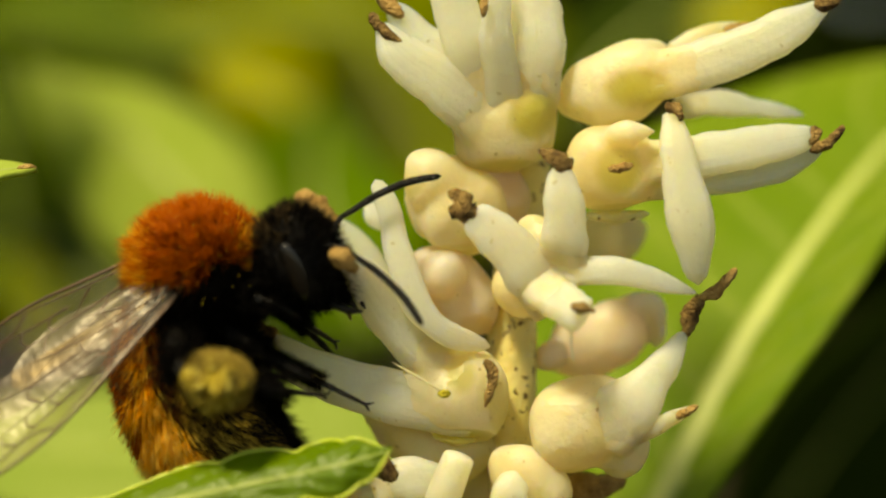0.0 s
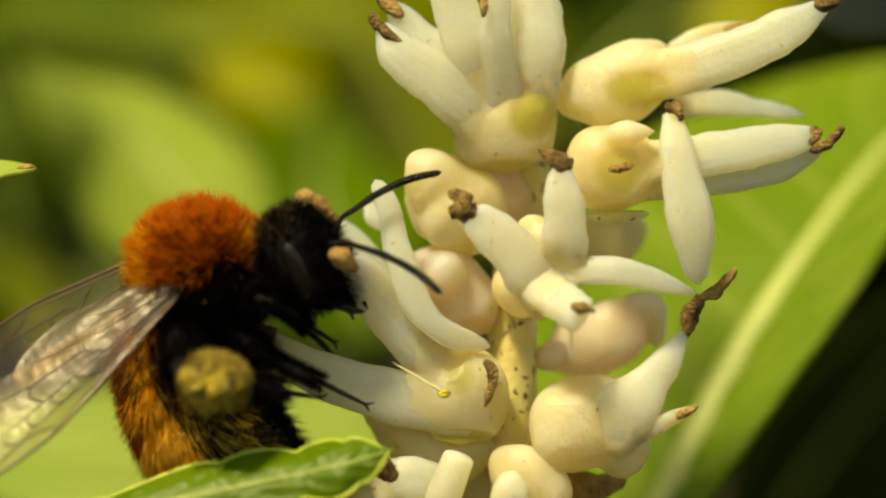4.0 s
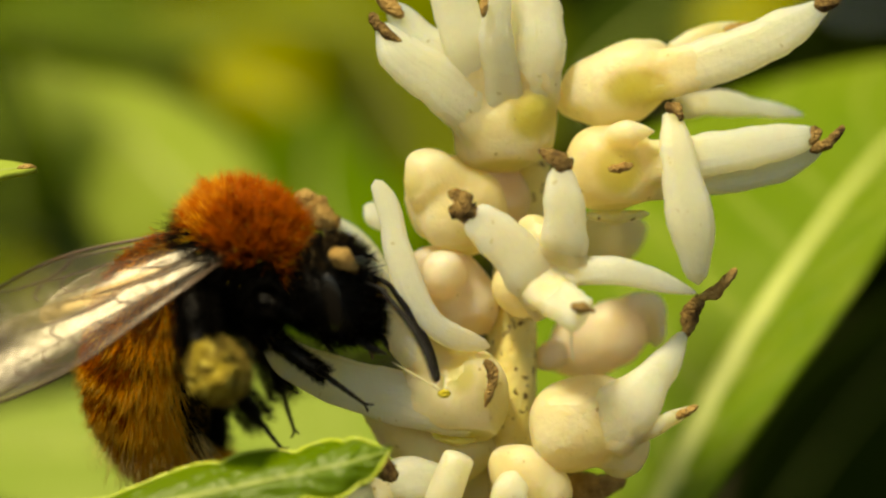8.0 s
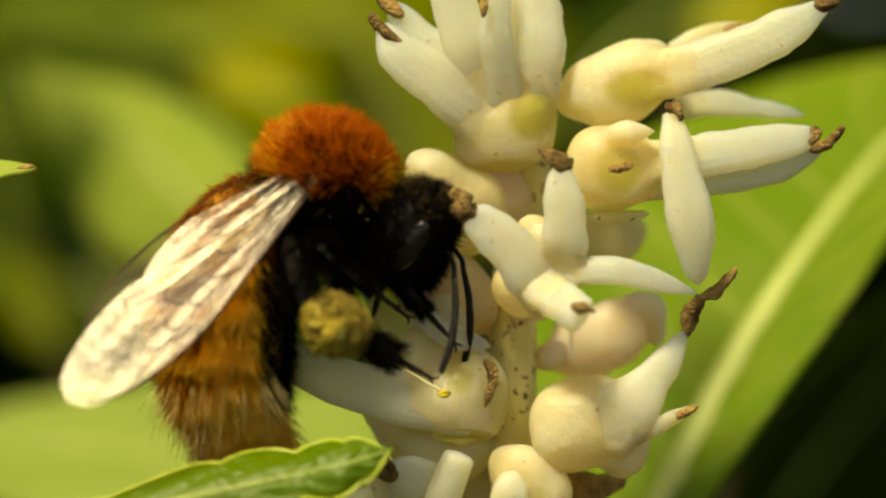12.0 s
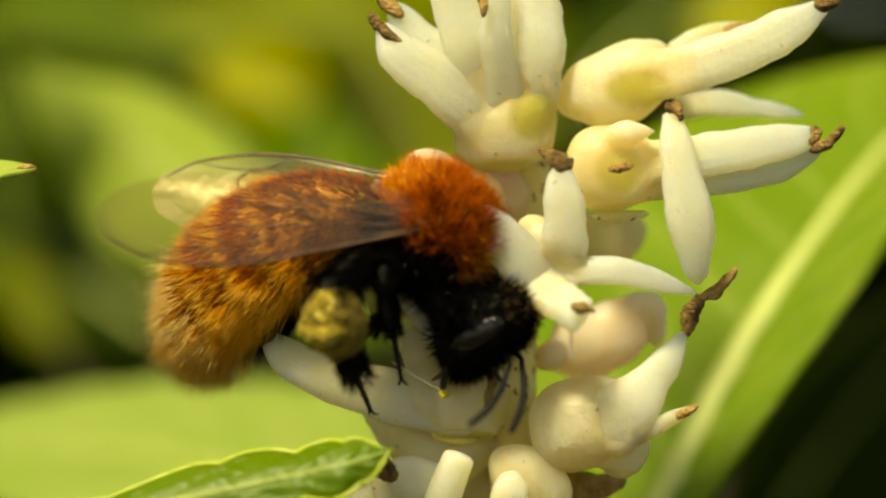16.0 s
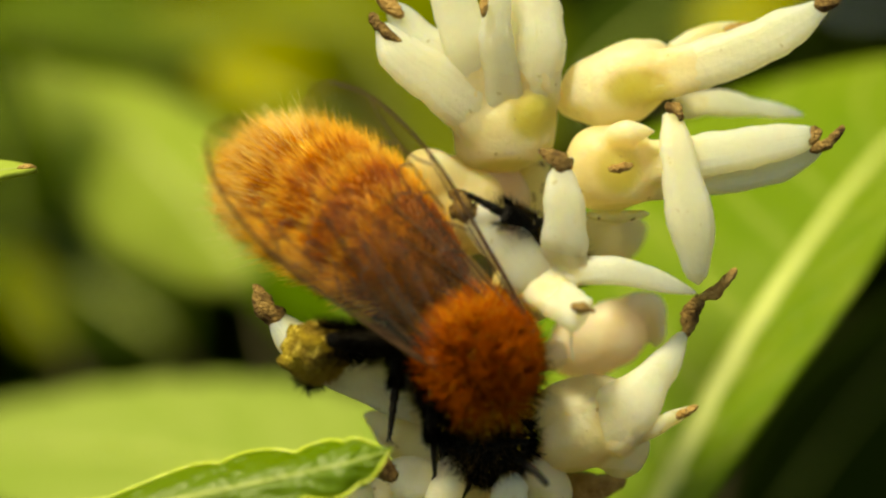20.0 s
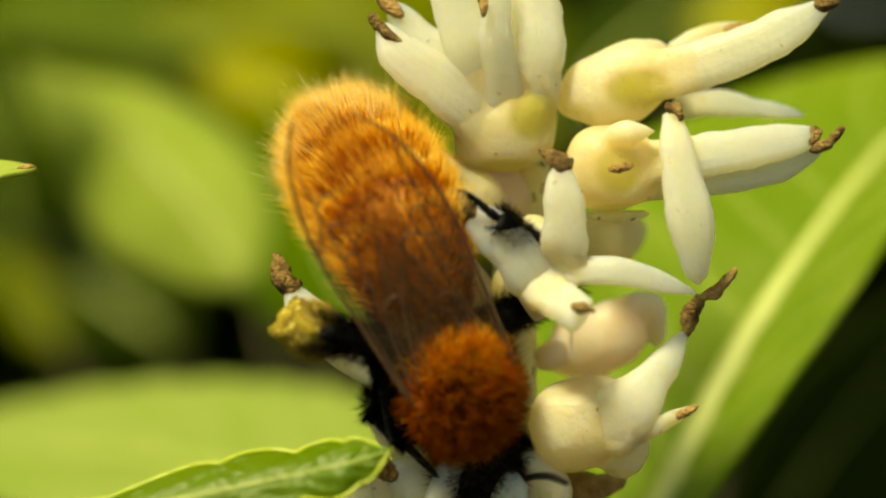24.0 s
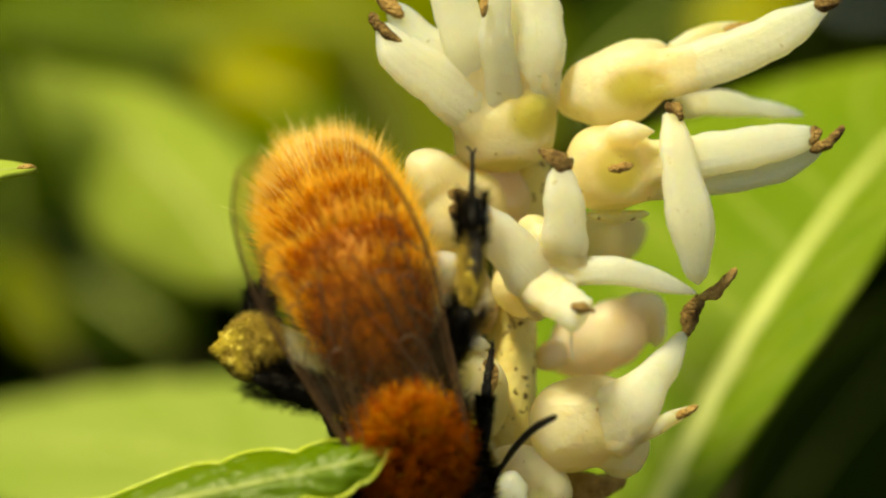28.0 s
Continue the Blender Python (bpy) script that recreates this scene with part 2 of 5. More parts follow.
# ---------------------------------------------------------------- building helpers


def mesh_of(name, verts, faces, mats, slots=None, uvs=None, smooth=True):
    me = bpy.data.meshes.new(name)
    me.from_pydata([tuple(v) for v in verts], [], faces)
    for m in mats if isinstance(mats, (list, tuple)) else [mats]:
        me.materials.append(m)
    if slots is not None:
        me.polygons.foreach_set("material_index", slots)
    if smooth:
        me.polygons.foreach_set("use_smooth", [True] * len(me.polygons))
    if uvs is not None:
        layer = me.uv_layers.new(name="blade")
        loops = np.empty(len(me.loops), dtype=np.int32)
        me.loops.foreach_get("vertex_index", loops)
        layer.data.foreach_set("uv", np.asarray(uvs, dtype=np.float32)[loops].ravel())
    me.update()
    return me


def part(name, geo, mats, parent=None, label="", slots=None, uvs=None, m=None):
    """Links one mesh object, under a thing or a part. geo: (verts, faces)."""
    ob = new(name, mesh_of(name, geo[0], geo[1], mats, slots, uvs))
    if parent is not None:
        ob.parent = parent
    if m is not None:
        ob.matrix_basis = m
    return tagged(ob, label)


def thing(name, place, label, category, group="", kind=""):
    ob = new(name)
    ob.empty_display_size = 0.002
    ob.location = place
    return tagged(ob, label, category, group, kind)


def spline(points, n):
    """n points along a smooth curve through the given ones."""
    p = [Vector(q) for q in points]
    if len(p) == 2:
        return [p[0].lerp(p[1], i / (n - 1)) for i in range(n)]
    p = [p[0] * 2 - p[1]] + p + [p[-1] * 2 - p[-2]]
    spans = len(p) - 3
    res = []
    for i in range(n):
        x = i / (n - 1) * spans
        k = min(int(x), spans - 1)
        f = x - k
        a, b, c, d = p[k:k + 4]
        res.append(0.5 * ((2 * b) + (c - a) * f + (2 * a - 5 * b + 4 * c - d) * f * f + (3 * b - a - 3 * c + d) * f ** 3))
    return res


def ridged(a, s, ridge, lobes):
    return 1 + ridge * math.cos(lobes * a + s * 2.0) if ridge else 1.0


def limb(path, radii, flat=1.0, face=(0, -1, 0), sides=12, rings=18, lump=0.0, grain=900.0, ends=(0.12, 0.12), origin=(0, 0, 0), groove=0.0, ridge=0.0, lobes=5):
    """A tapered, rounded body swept along a path: stems, petals, cups, leg joints. lump: unevenness as a part of the radius."""
    pts = spline(path, rings)
    org = Vector(origin)
    verts, faces = [], []
    face = Vector(face)
    for i, c in enumerate(pts):
        s = i / (rings - 1)
        x = s * (len(radii) - 1)
        k = min(int(x), len(radii) - 2)
        f = x - k
        f = f * f * (3 - 2 * f)
        r = radii[k] * (1 - f) + radii[k + 1] * f
        if s < ends[0]:
            r *= max(0.04, math.sqrt(max(0.0, 1 - (1 - s / ends[0]) ** 2)))
        if 1 - s < ends[1]:
            r *= max(0.04, math.sqrt(max(0.0, 1 - (1 - (1 - s) / ends[1]) ** 2)))
        t = (pts[min(i + 1, rings - 1)] - pts[max(i - 1, 0)]).normalized()
        b = face - t * face.dot(t)
        b = b.normalized() if b.length > 1e-4 else t.orthogonal().normalized()
        side = t.cross(b)
        for j in range(sides):
            a = 2 * math.pi * j / sides
            rr = r * (1 - groove * max(0.0, math.sin(a)) ** 6) * ridged(a, s, ridge, lobes)
            q = c + side * (rr * math.cos(a)) + b * (rr * flat * math.sin(a))
            if lump:
                q += (q - c) * (lump * (noise.noise(q * grain) + 0.45 * noise.noise(q * grain * 2.7)))
            verts.append(q - org)
    for i in range(rings - 1):
        for j in range(sides):
            k = (j + 1) % sides
            faces.append((i * sides + j, i * sides + k, (i + 1) * sides + k, (i + 1) * sides + j))
    faces.append(tuple(range(sides - 1, -1, -1)))
    faces.append(tuple((rings - 1) * sides + j for j in range(sides)))
    return verts, faces


def joined(*geos):
    verts, faces, counts = [], [], []
    for v, f in geos:
        o = len(verts)
        verts += list(v)
        faces += [tuple(i + o for i in q) for q in f]
        counts.append(len(f))
    return (verts, faces), counts


def strands(bases, ways, lengths, radius, bend, rng):
    """Hairs: tapered three-sided strands that bow a little towards bend."""
    n = len(bases)
    bases, ways = np.asarray(bases), np.asarray(ways)
    ways = ways / np.linalg.norm(ways, axis=1, keepdims=True)
    helper = rng.normal(size=(n, 3))
    e1 = np.cross(ways, helper)
    e1 /= np.linalg.norm(e1, axis=1, keepdims=True)
    e2 = np.cross(ways, e1)
    ln = np.asarray(lengths)[:, None]
    mid = bases + ways * ln * 0.55 + bend * ln * 0.06
    tip = bases + ways * ln + bend * ln * 0.26
    verts = np.empty((n, 7, 3))
    for k in range(3):
        a = 2 * math.pi * k / 3
        o = e1 * math.cos(a) + e2 * math.sin(a)
        verts[:, k] = bases + o * radius
        verts[:, 3 + k] = mid + o * radius * 0.8
    verts[:, 6] = tip
    faces = []
    for i in range(n):
        o = i * 7
        for k in range(3):
            j = (k + 1) % 3
            faces.append((o + k, o + j, o + 3 + j, o + 3 + k))
            faces.append((o + 3 + k, o + 3 + j, o + 6))
    return verts.reshape(-1, 3), faces
# ---------------------------------------------------------------- ground


def ground():
    n, size = 60, 60.0
    verts, faces = [], []
    for i in range(n + 1):
        for j in range(n + 1):
            x = math.copysign(abs(2 * i / n - 1) ** 3, i - n / 2) * size
            y = math.copysign(abs(2 * j / n - 1) ** 3, j - n / 2) * size
            verts.append((x, y, 0.02 * noise.noise(Vector((x * 3, y * 3, 0)))))
    for i in range(n):
        for j in range(n):
            faces.append((i * (n + 1) + j, (i + 1) * (n + 1) + j, (i + 1) * (n + 1) + j + 1, i * (n + 1) + j + 1))
    tagged(part("ground", (verts, faces), SOIL), "dark bare garden soil under the shrub", "ground", kind="structure")


ground()

# ---------------------------------------------------------------- leaves


def blade(path, half, face, fold=0.15, teeth=0, tooth=0.05, quilt=0.0, rows=60, cols=12, thick=0.00022, origin=(0, 0, 0), full=0.45, veins=9.0, wave=0.0, sides=(1.0, 1.0)):
    """A leaf blade along its midrib: pointed ends, toothed margin, raised between the side veins, real thickness."""
    pts = spline(path, rows + 1)
    face, org = Vector(face), Vector(origin)
    top, uv = [], []
    length = (pts[-1] - pts[0]).length
    for i, c in enumerate(pts):
        s = i / rows
        w = math.sin(math.pi * s ** (math.log(0.5) / math.log(full))) ** 0.75 if 0 < s < 1 else 0.02
        w = half * max(w, 0.02)
        if teeth:
            w *= 1 - tooth * (1 - abs(math.sin(math.pi * (s * teeth + 0.15 * math.sin(9 * s))))) ** 1.3
        t = (pts[min(i + 1, rows)] - pts[max(i - 1, 0)]).normalized()
        b = (face - t * face.dot(t)).normalized()
        side = t.cross(b)
        for j in range(cols + 1):
            q = 2 * j / cols - 1
            reach = w * (sides[0] if q < 0 else sides[1])
            h = (fold if isinstance(fold, float) else fold[0 if q < 0 else 1]) * abs(q) * w
            if quilt:
                ph = ((s - abs(q) * 0.22) * veins) % 1.0
                h += quilt * math.sin(math.pi * ph) ** 0.6 * (1 - abs(q) ** 3) * min(1, abs(q) * 4) * MM
            if wave:
                h += wave * MM * math.sin(s * 19 + q * 2) * q * q
            top.append(c + side * (q * reach) + b * h - org)
            uv.append((s, 0.5 + 0.5 * q))
    m = cols + 1
    n = len(top)
    low = []
    for i in range(rows + 1):
        for j in range(m):
            low.append(top[i * m + j] - face.normalized() * thick)
    faces = []
    for i in range(rows):
        for j in range(cols):
            a = i * m + j
            faces.append((a, a + 1, a + m + 1, a + m))
            faces.append((n + a, n + a + m, n + a + m + 1, n + a + 1))
        for j in (0, cols):
            a = i * m + j
            faces.append((a, a + m, n + a + m, n + a) if j == 0 else (a, n + a, n + a + m, a + m))
    return (top + low, faces), uv + uv


def leaf(label, path, half, face, mat, rib=0.35, group="", category="leaf", rim=0.0, **kw):
    """One leaf: blade with its midrib and stalk as a part."""
    org = Vector(path[0])
    geo, uv = blade(path, half, face, origin=org, **kw)
    ob = part("leaf", geo, mat, None, label, uvs=uv)
    ob.location = org
    tagged(ob, label, category, group)
    f = Vector(face).normalized()
    if rib:
        rib_path = [Vector(p) + f * (rib * 0.25 * MM) for p in path]
        part("midrib", limb(rib_path, [rib * MM, rib * 0.8 * MM, rib * 0.5 * MM, rib * 0.15 * MM], 0.4, face, 8, 24, origin=org), MIDRIB, ob, "pale raised midrib")
    # Margin in a bright colour that stands for sunlight on the edge.
    if rim:
        m = kw["cols"] + 1
        for j in (0, m - 1):
            edge = [geo[0][i * m + j] + f * (0.02 * MM) for i in range(kw["rows"] + 1)]
            part("leaf_margin", limb(edge, [rim * MM, rim * MM], 0.8, face, 8, kw["rows"] * 2, 0.3, 2500), LIT_RIM, ob, "thin yellow-green leaf margin, coloured as if sunlit")
    return ob


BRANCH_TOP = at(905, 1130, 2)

# Leaf below the bee, close to the lens, its toothed rim coloured as if sunlit
leaf("bright green toothed leaf with a crinkled rim below the bee",
     [at(-160, 990, -4), at(100, 930, -4.8), at(370, 872, -5.2), at(590, 826, -5.0), at(694, 796, -4.6)], 1.75 * MM, heading(75, 46), LEAF_NEAR,
     rib=0.1, rim=0.07, fold=-0.32, teeth=6, tooth=0.22, quilt=0.22, rows=120, cols=16, full=0.58, veins=10, wave=0.14, sides=(1.0, 0.62))

# Broad leaf behind the flower with a thick pale midrib
leaf("broad light green leaf with a thick pale midrib behind the flower",
     [at(1090, 1120, 9), at(1182, 882, 11), at(1302, 640, 13), at(1430, 440, 15), at(1562, 270, 18), at(1740, 90, 22)], 12.6 * MM, heading(140, 62), LEAF_BROAD,
     rib=0.75, fold=(-0.25, 0.13), quilt=0.35, rows=90, cols=24, full=0.55, veins=11, sides=(1.0, 0.27))

# Broad leaf under the bee, out of focus
leaf("broad light green leaf lying behind and under the bee",
     [at(1000, 1090, 16), at(760, 960, 20), at(480, 850, 26), at(180, 800, 32), at(-220, 790, 38)], 6.6 * MM, heading(85, 42), LEAF_BIG,
     rib=0.4, fold=0.05, teeth=14, tooth=0.06, quilt=0.35, rows=90, cols=24, full=0.5, veins=10)

# Small leaf tip reaching in
tip_leaf = leaf("small light green leaf tip with a tan point",
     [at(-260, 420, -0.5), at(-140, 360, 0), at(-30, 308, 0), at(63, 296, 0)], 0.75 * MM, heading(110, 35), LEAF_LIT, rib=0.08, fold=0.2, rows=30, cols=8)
part("leaf_point", limb([at(30, 299, 0), at(50, 295, -0.05), at(66, 297, 0)], [0.10 * MM, 0.10 * MM, 0.03 * MM], 0.6, origin=at(-260, 420, -0.5)), TAN, tip_leaf, "tan dried leaf point")

# Leaves farther back
BACK_LEAVES = (
    ((440, 500, 38), (330, 350, 39), (205, 225, 40), (40, 110, 38), 4.1, (118, 42), LEAF_LIT, "blurred leaf with sunlight put into its pale green"),
    ((520, 540, 60), (430, 400, 62), (390, 290, 64), (380, 190, 66), 4.2, (40, 60), LEAF_FAR, "blurred mid-green leaf in the shrub"),
    ((560, 210, 62), (500, 170, 62), (440, 140, 62), (350, 120, 64), 2.3, (120, 50), LEAF_YOUNG, "blurred yellow-green young leaf"),
    ((880, 420, 74), (760, 250, 74), (660, 80, 74), (560, -120, 76), 9.5, (100, 60), LEAF_MID, "blurred olive-green leaf in the shrub"),
    ((640, 50, 70), (520, 30, 70), (400, 25, 70), (250, 10, 72), 2.0, (100, 50), LEAF_MID, "blurred yellow-green young leaf"),
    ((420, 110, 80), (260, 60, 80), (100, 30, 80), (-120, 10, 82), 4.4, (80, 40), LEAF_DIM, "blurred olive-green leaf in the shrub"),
    ((1220, 60, 60), (1290, 35, 60), (1360, 15, 60), (1450, -20, 60), 1.7, (110, 45), LEAF_YOUNG, "blurred yellow-green young leaf"),
    ((680, 600, 56), (600, 470, 56), (560, 330, 58), (570, 180, 60), 5.6, (20, 65), LEAF_FAR, "blurred mid-green leaf in the shrub"),
    ((300, 600, 66), (180, 520, 67), (80, 440, 68), (-60, 380, 68), 4.6, (100, 40), LEAF_SHADED, "blurred green leaf darkened in colour for the shade of the shrub"),
    ((20, 420, 64), (10, 320, 64), (0, 220, 64), (-40, 60, 66), 2.6, (60, 45), LEAF_DIM, "blurred green leaf darkened in colour for the shade of the shrub"),
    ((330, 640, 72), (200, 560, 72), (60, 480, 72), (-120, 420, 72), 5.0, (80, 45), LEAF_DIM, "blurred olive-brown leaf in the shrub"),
    ((110, 620, 60), (70, 560, 60), (40, 500, 60), (10, 440, 60), 1.6, (110, 40), LEAF_MID, "blurred olive-brown leaf in the shrub"),
    ((1000, 240, 72), (1080, 120, 72), (1190, 30, 72), (1330, -90, 72), 5.2, (100, 30), LEAF_SHADED, "blurred green leaf darkened in colour for the shade of the shrub"),
    # Two near-black leaves put where the corners lie in shade.
    ((1280, 1060, 46), (1400, 880, 47), (1520, 720, 48), (1680, 520, 50), 9.0, (-50, 40), LEAF_SHADED, "blurred green leaf darkened in colour for the shade of the shrub"),
    ((1380, 160, 56), (1450, 110, 56), (1540, 90, 56), (1660, 60, 58), 3.0, (-80, 30), LEAF_SHADED, "blurred green leaf darkened in colour for the shade of the shrub"),
)
for a, b, c, d, w, nrm, mat, lab in BACK_LEAVES:
    leaf(lab, [at(*a), at(*b), at(*c), at(*d)], w * MM, heading(*nrm), mat, rib=0.3, group="leaves of the shrub behind", fold=-0.5 if mat == LEAF_LIT else 0.2, quilt=0.3, rows=40, cols=12)


def shrub():
    """The leafy depth of the shrub, its shade put into dark leaf colours: many small leaves on twigs far behind."""
    rng = random.Random(5)
    verts, faces, uvs, slots = [], [], [], []
    places = [Vector((rng.uniform(-0.34, 0.34), rng.uniform(0.12, 0.42), rng.uniform(0.03, 1.0))) for i in range(3200)]
    places += [Vector((rng.uniform(-0.10, 0.10), rng.uniform(0.11, 0.42), rng.uniform(0.52, 0.68))) for i in range(1500)]
    # Canopy above the view, added unseen to shade the depth below.
    places += [Vector((rng.uniform(-0.24, 0.24), rng.uniform(0.085, 0.42), rng.uniform(0.67, 0.84))) for i in range(2600)]
    for c in places:
        a = rng.uniform(0, 2 * math.pi)
        t = Vector((math.cos(a), math.sin(a), rng.uniform(-0.6, 0.5))).normalized()
        n = Vector((rng.uniform(-0.6, 0.6), rng.uniform(-0.9, 0.4), 1)).normalized()
        ln = rng.uniform(0.022, 0.045)
        (v, f), uv = blade([c, c + t * ln * 0.5 + Vector((0, 0, 0.002)), c + t * ln - Vector((0, 0, 0.003))], ln * 0.22, n, 0.2, rows=6, cols=4, thick=0.0003)
        o = len(verts)
        verts += v
        uvs += uv
        faces += [tuple(k + o for k in q) for q in f]
        slots += [1 if rng.random() < 0.04 else 0] * len(f)
    ob = part("shrub_foliage", (verts, faces), [LEAF_SHADED, LEAF_FAR], None, slots=slots, uvs=uvs)
    tagged(ob, "dense out-of-focus green foliage of the shrub", "shrub", kind="stuff")


shrub()


def branches():
    root = thing("shrub_branch", (0.0, 0.03, 0.0), "brown woody shrub branch carrying the flower spike", "branch")
    org = root.location
    top = BRANCH_TOP
    part("stem", limb([(0.0, 0.03, -0.01), (0.006, 0.022, 0.2), (0.0, 0.008, 0.45), top], [0.004, 0.003, 0.002, 0.0011], 1, (0, -1, 0), 12, 40, 0.15, 200, origin=org), BARK, root)
    twigs = (((0.001, 0.009, 0.44), (-0.006, 0.004, 0.55), at(-160, 990, -4)), ((0.001, 0.009, 0.46), (0.006, 0.012, 0.56), at(1080, 1120, 9)),
             ((0.001, 0.009, 0.45), (0.002, 0.014, 0.56), at(1000, 1090, 12)), ((0.002, 0.012, 0.38), (-0.016, 0.006, 0.5), at(-260, 420, -0.5)))
    for a, b, c in twigs:
        part("twig", limb([a, b, c], [0.0012, 0.0008, 0.0004], 1, (0, -1, 0), 8, 20, 0.1, 300, origin=org), STALK, root)
    back = thing("shrub_branch", (0.03, 0.09, 0.0), "thin brown branch in the depth of the shrub", "branch")
    org = back.location
    part("stem", limb([(0.03, 0.09, -0.01), (0.02, 0.08, 0.3), (0.0, 0.07, 0.52), (-0.004, 0.075, 0.58)], [0.004, 0.003, 0.002, 0.001], 1, (0, -1, 0), 10, 30, 0.15, 200, origin=org), BARK, back)
    for row in BACK_LEAVES:
        p = at(*row[0])
        part("twig", limb([(0.01, 0.075, 0.47), (p.x * 0.5 + 0.004, p.y * 0.5 + 0.036, p.z - 0.04), p], [0.0009, 0.0006, 0.0004], 1, (0, -1, 0), 6, 14, origin=org), BARK, back)


branches()

# ---------------------------------------------------------------- flower spike
spike = thing("flower_spike", BRANCH_TOP, "cream-white flower spike with fleshy strap petals and withered tips", "flower")
SP = Vector(BRANCH_TOP)


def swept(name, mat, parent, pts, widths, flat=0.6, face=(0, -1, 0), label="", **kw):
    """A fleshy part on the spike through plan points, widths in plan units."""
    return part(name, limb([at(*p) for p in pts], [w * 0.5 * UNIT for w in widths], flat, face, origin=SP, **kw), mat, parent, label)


def petal(parent, pts, widths, flat=0.46, face=(0.1, -1, 0.2), rooted=True, **kw):
    kw.setdefault("sides", 14)
    kw.setdefault("rings", 26)
    kw.setdefault("lump", 0.15)
    kw.setdefault("ends", (0.05, 0.12))
    kw.setdefault("groove", 0.30)
    ob = swept("petal", PETAL, parent, pts, widths, flat, face, **kw)
    graded(ob, kw["rings"], kw["sides"])
    for made in CUPS:
        if made[0] == parent and rooted:
            line = spline([at(*q) for q in pts], 41)
            root = [line[k] for k in (0, 5, 10, 15)]
            r = [w * 0.5 * UNIT for w in widths]
            made[3].append(limb(root, [max(r[0], r[1]) * 1.06, r[1] * 1.05, r[1] * 1.0, r[1] * 0.72], flat, face, 20, 20, ends=(0.1, 0.3), origin=SP, groove=0.3))
    return ob


CUPS = []


def lobe(parent, pts, widths, flat=0.7, lump=0.1, ends=(0.25, 0.25)):
    """A fleshy lobe that grows out of a cup without a seam."""
    geo = limb([at(*p) for p in pts], [w * 0.5 * UNIT for w in widths], flat, (0, -1, 0), 20, 24, lump, 400, ends, SP)
    next(c for c in CUPS if c[0] == parent)[3].append(geo)


def fuse(ob, geos):
    """One smooth skin over a cup, its lobes and the roots of its petals."""
    rough = new("skin", mesh_of("skin", *joined(*geos)[0], ob.data.materials[0]))
    grid = rough.modifiers.new("grid", "REMESH")
    grid.mode, grid.voxel_size = "VOXEL", 0.085 * MM
    soft = rough.modifiers.new("soft", "SMOOTH")
    soft.factor, soft.iterations = 0.5, 22
    bpy.context.view_layer.update()
    done = bpy.data.meshes.new_from_object(rough.evaluated_get(bpy.context.evaluated_depsgraph_get()))
    done.materials.clear()
    done.materials.append(ob.data.materials[0])
    done.polygons.foreach_set("use_smooth", [True] * len(done.polygons))
    ob.data = done
    bpy.data.objects.remove(rough)


def finish_cups():
    """Fuses every cup, then lays the olive patches and the paler petal roots on it."""
    for ob, path, radii, geos, marks in CUPS:
        fuse(ob, geos)
        n = len(ob.data.vertices)
        co = np.empty(n * 3, dtype=np.float32)
        ob.data.vertices.foreach_get("co", co)
        co = co.reshape(-1, 3) + np.array(SP, dtype=np.float32)
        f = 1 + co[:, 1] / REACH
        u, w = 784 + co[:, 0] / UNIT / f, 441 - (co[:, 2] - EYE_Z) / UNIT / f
        mid = sum(q.y for q in path) / len(path)
        front = np.where(co[:, 1] < mid, 1.0, 0.3)
        tinge = np.zeros(n, dtype=np.float32)
        for mu, mv, a, b, power in marks:
            d = ((u - mu) / a) ** 2 + ((w - mv) / b) ** 2
            tinge = np.maximum(tinge, power * front / (1 + np.exp(np.minimum(d - 1, 12) * 5)))
        nrm = np.empty(n * 3, dtype=np.float32)
        ob.data.vertex_normals.foreach_get("vector", nrm)
        dent = co - np.array(SP, dtype=np.float32) - nrm.reshape(-1, 3) * (tinge * 0.10 * MM)[:, None]
        ob.data.vertices.foreach_set("co", dent.astype(np.float32).ravel())
        far = np.full(n, 1.0)
        line = spline(path, 16)
        for i, c in enumerate(line):
            x = i / 15 * (len(radii) - 1)
            k = min(int(x), len(radii) - 2)
            r = radii[k] + (radii[k + 1] - radii[k]) * (x - k)
            far = np.minimum(far, np.linalg.norm(co - np.array(c), axis=1) - r)
        pale = np.clip(far / (0.5 * MM), 0, 1)
        for name, values in (("tinge", tinge), ("paleness", pale)):
            layer = ob.data.attributes.new(name, "FLOAT", "POINT")
            layer.data.foreach_set("value", values.astype(np.float32))


def cup(pts, widths, mat=None, flat=0.95, lump=0.16, label="", **kw):
    kw.setdefault("ends", (0.3, 0.3))
    marks = kw.pop("marks", ())
    kw.setdefault("ridge", 0.025)
    ob = swept("floret", mat or CUP, spike, pts, widths, flat, label=label, sides=40, rings=44, lump=lump, grain=300, **kw)
    CUPS.append((ob, [at(*q) for q in pts], [w * 0.5 * UNIT for w in widths], [([v.co.copy() for v in ob.data.vertices], [tuple(f.vertices) for f in ob.data.polygons])], marks))
    return ob


def tip(parent, pts, widths, mat=None, **kw):
    return swept("withered_tip", mat or WITHERED, parent, pts, [w * 0.68 for w in widths], kw.pop("flat", 0.4), label="brown withered tip", sides=12, rings=22, lump=0.45, grain=3000, ridge=0.22, lobes=4, **kw)


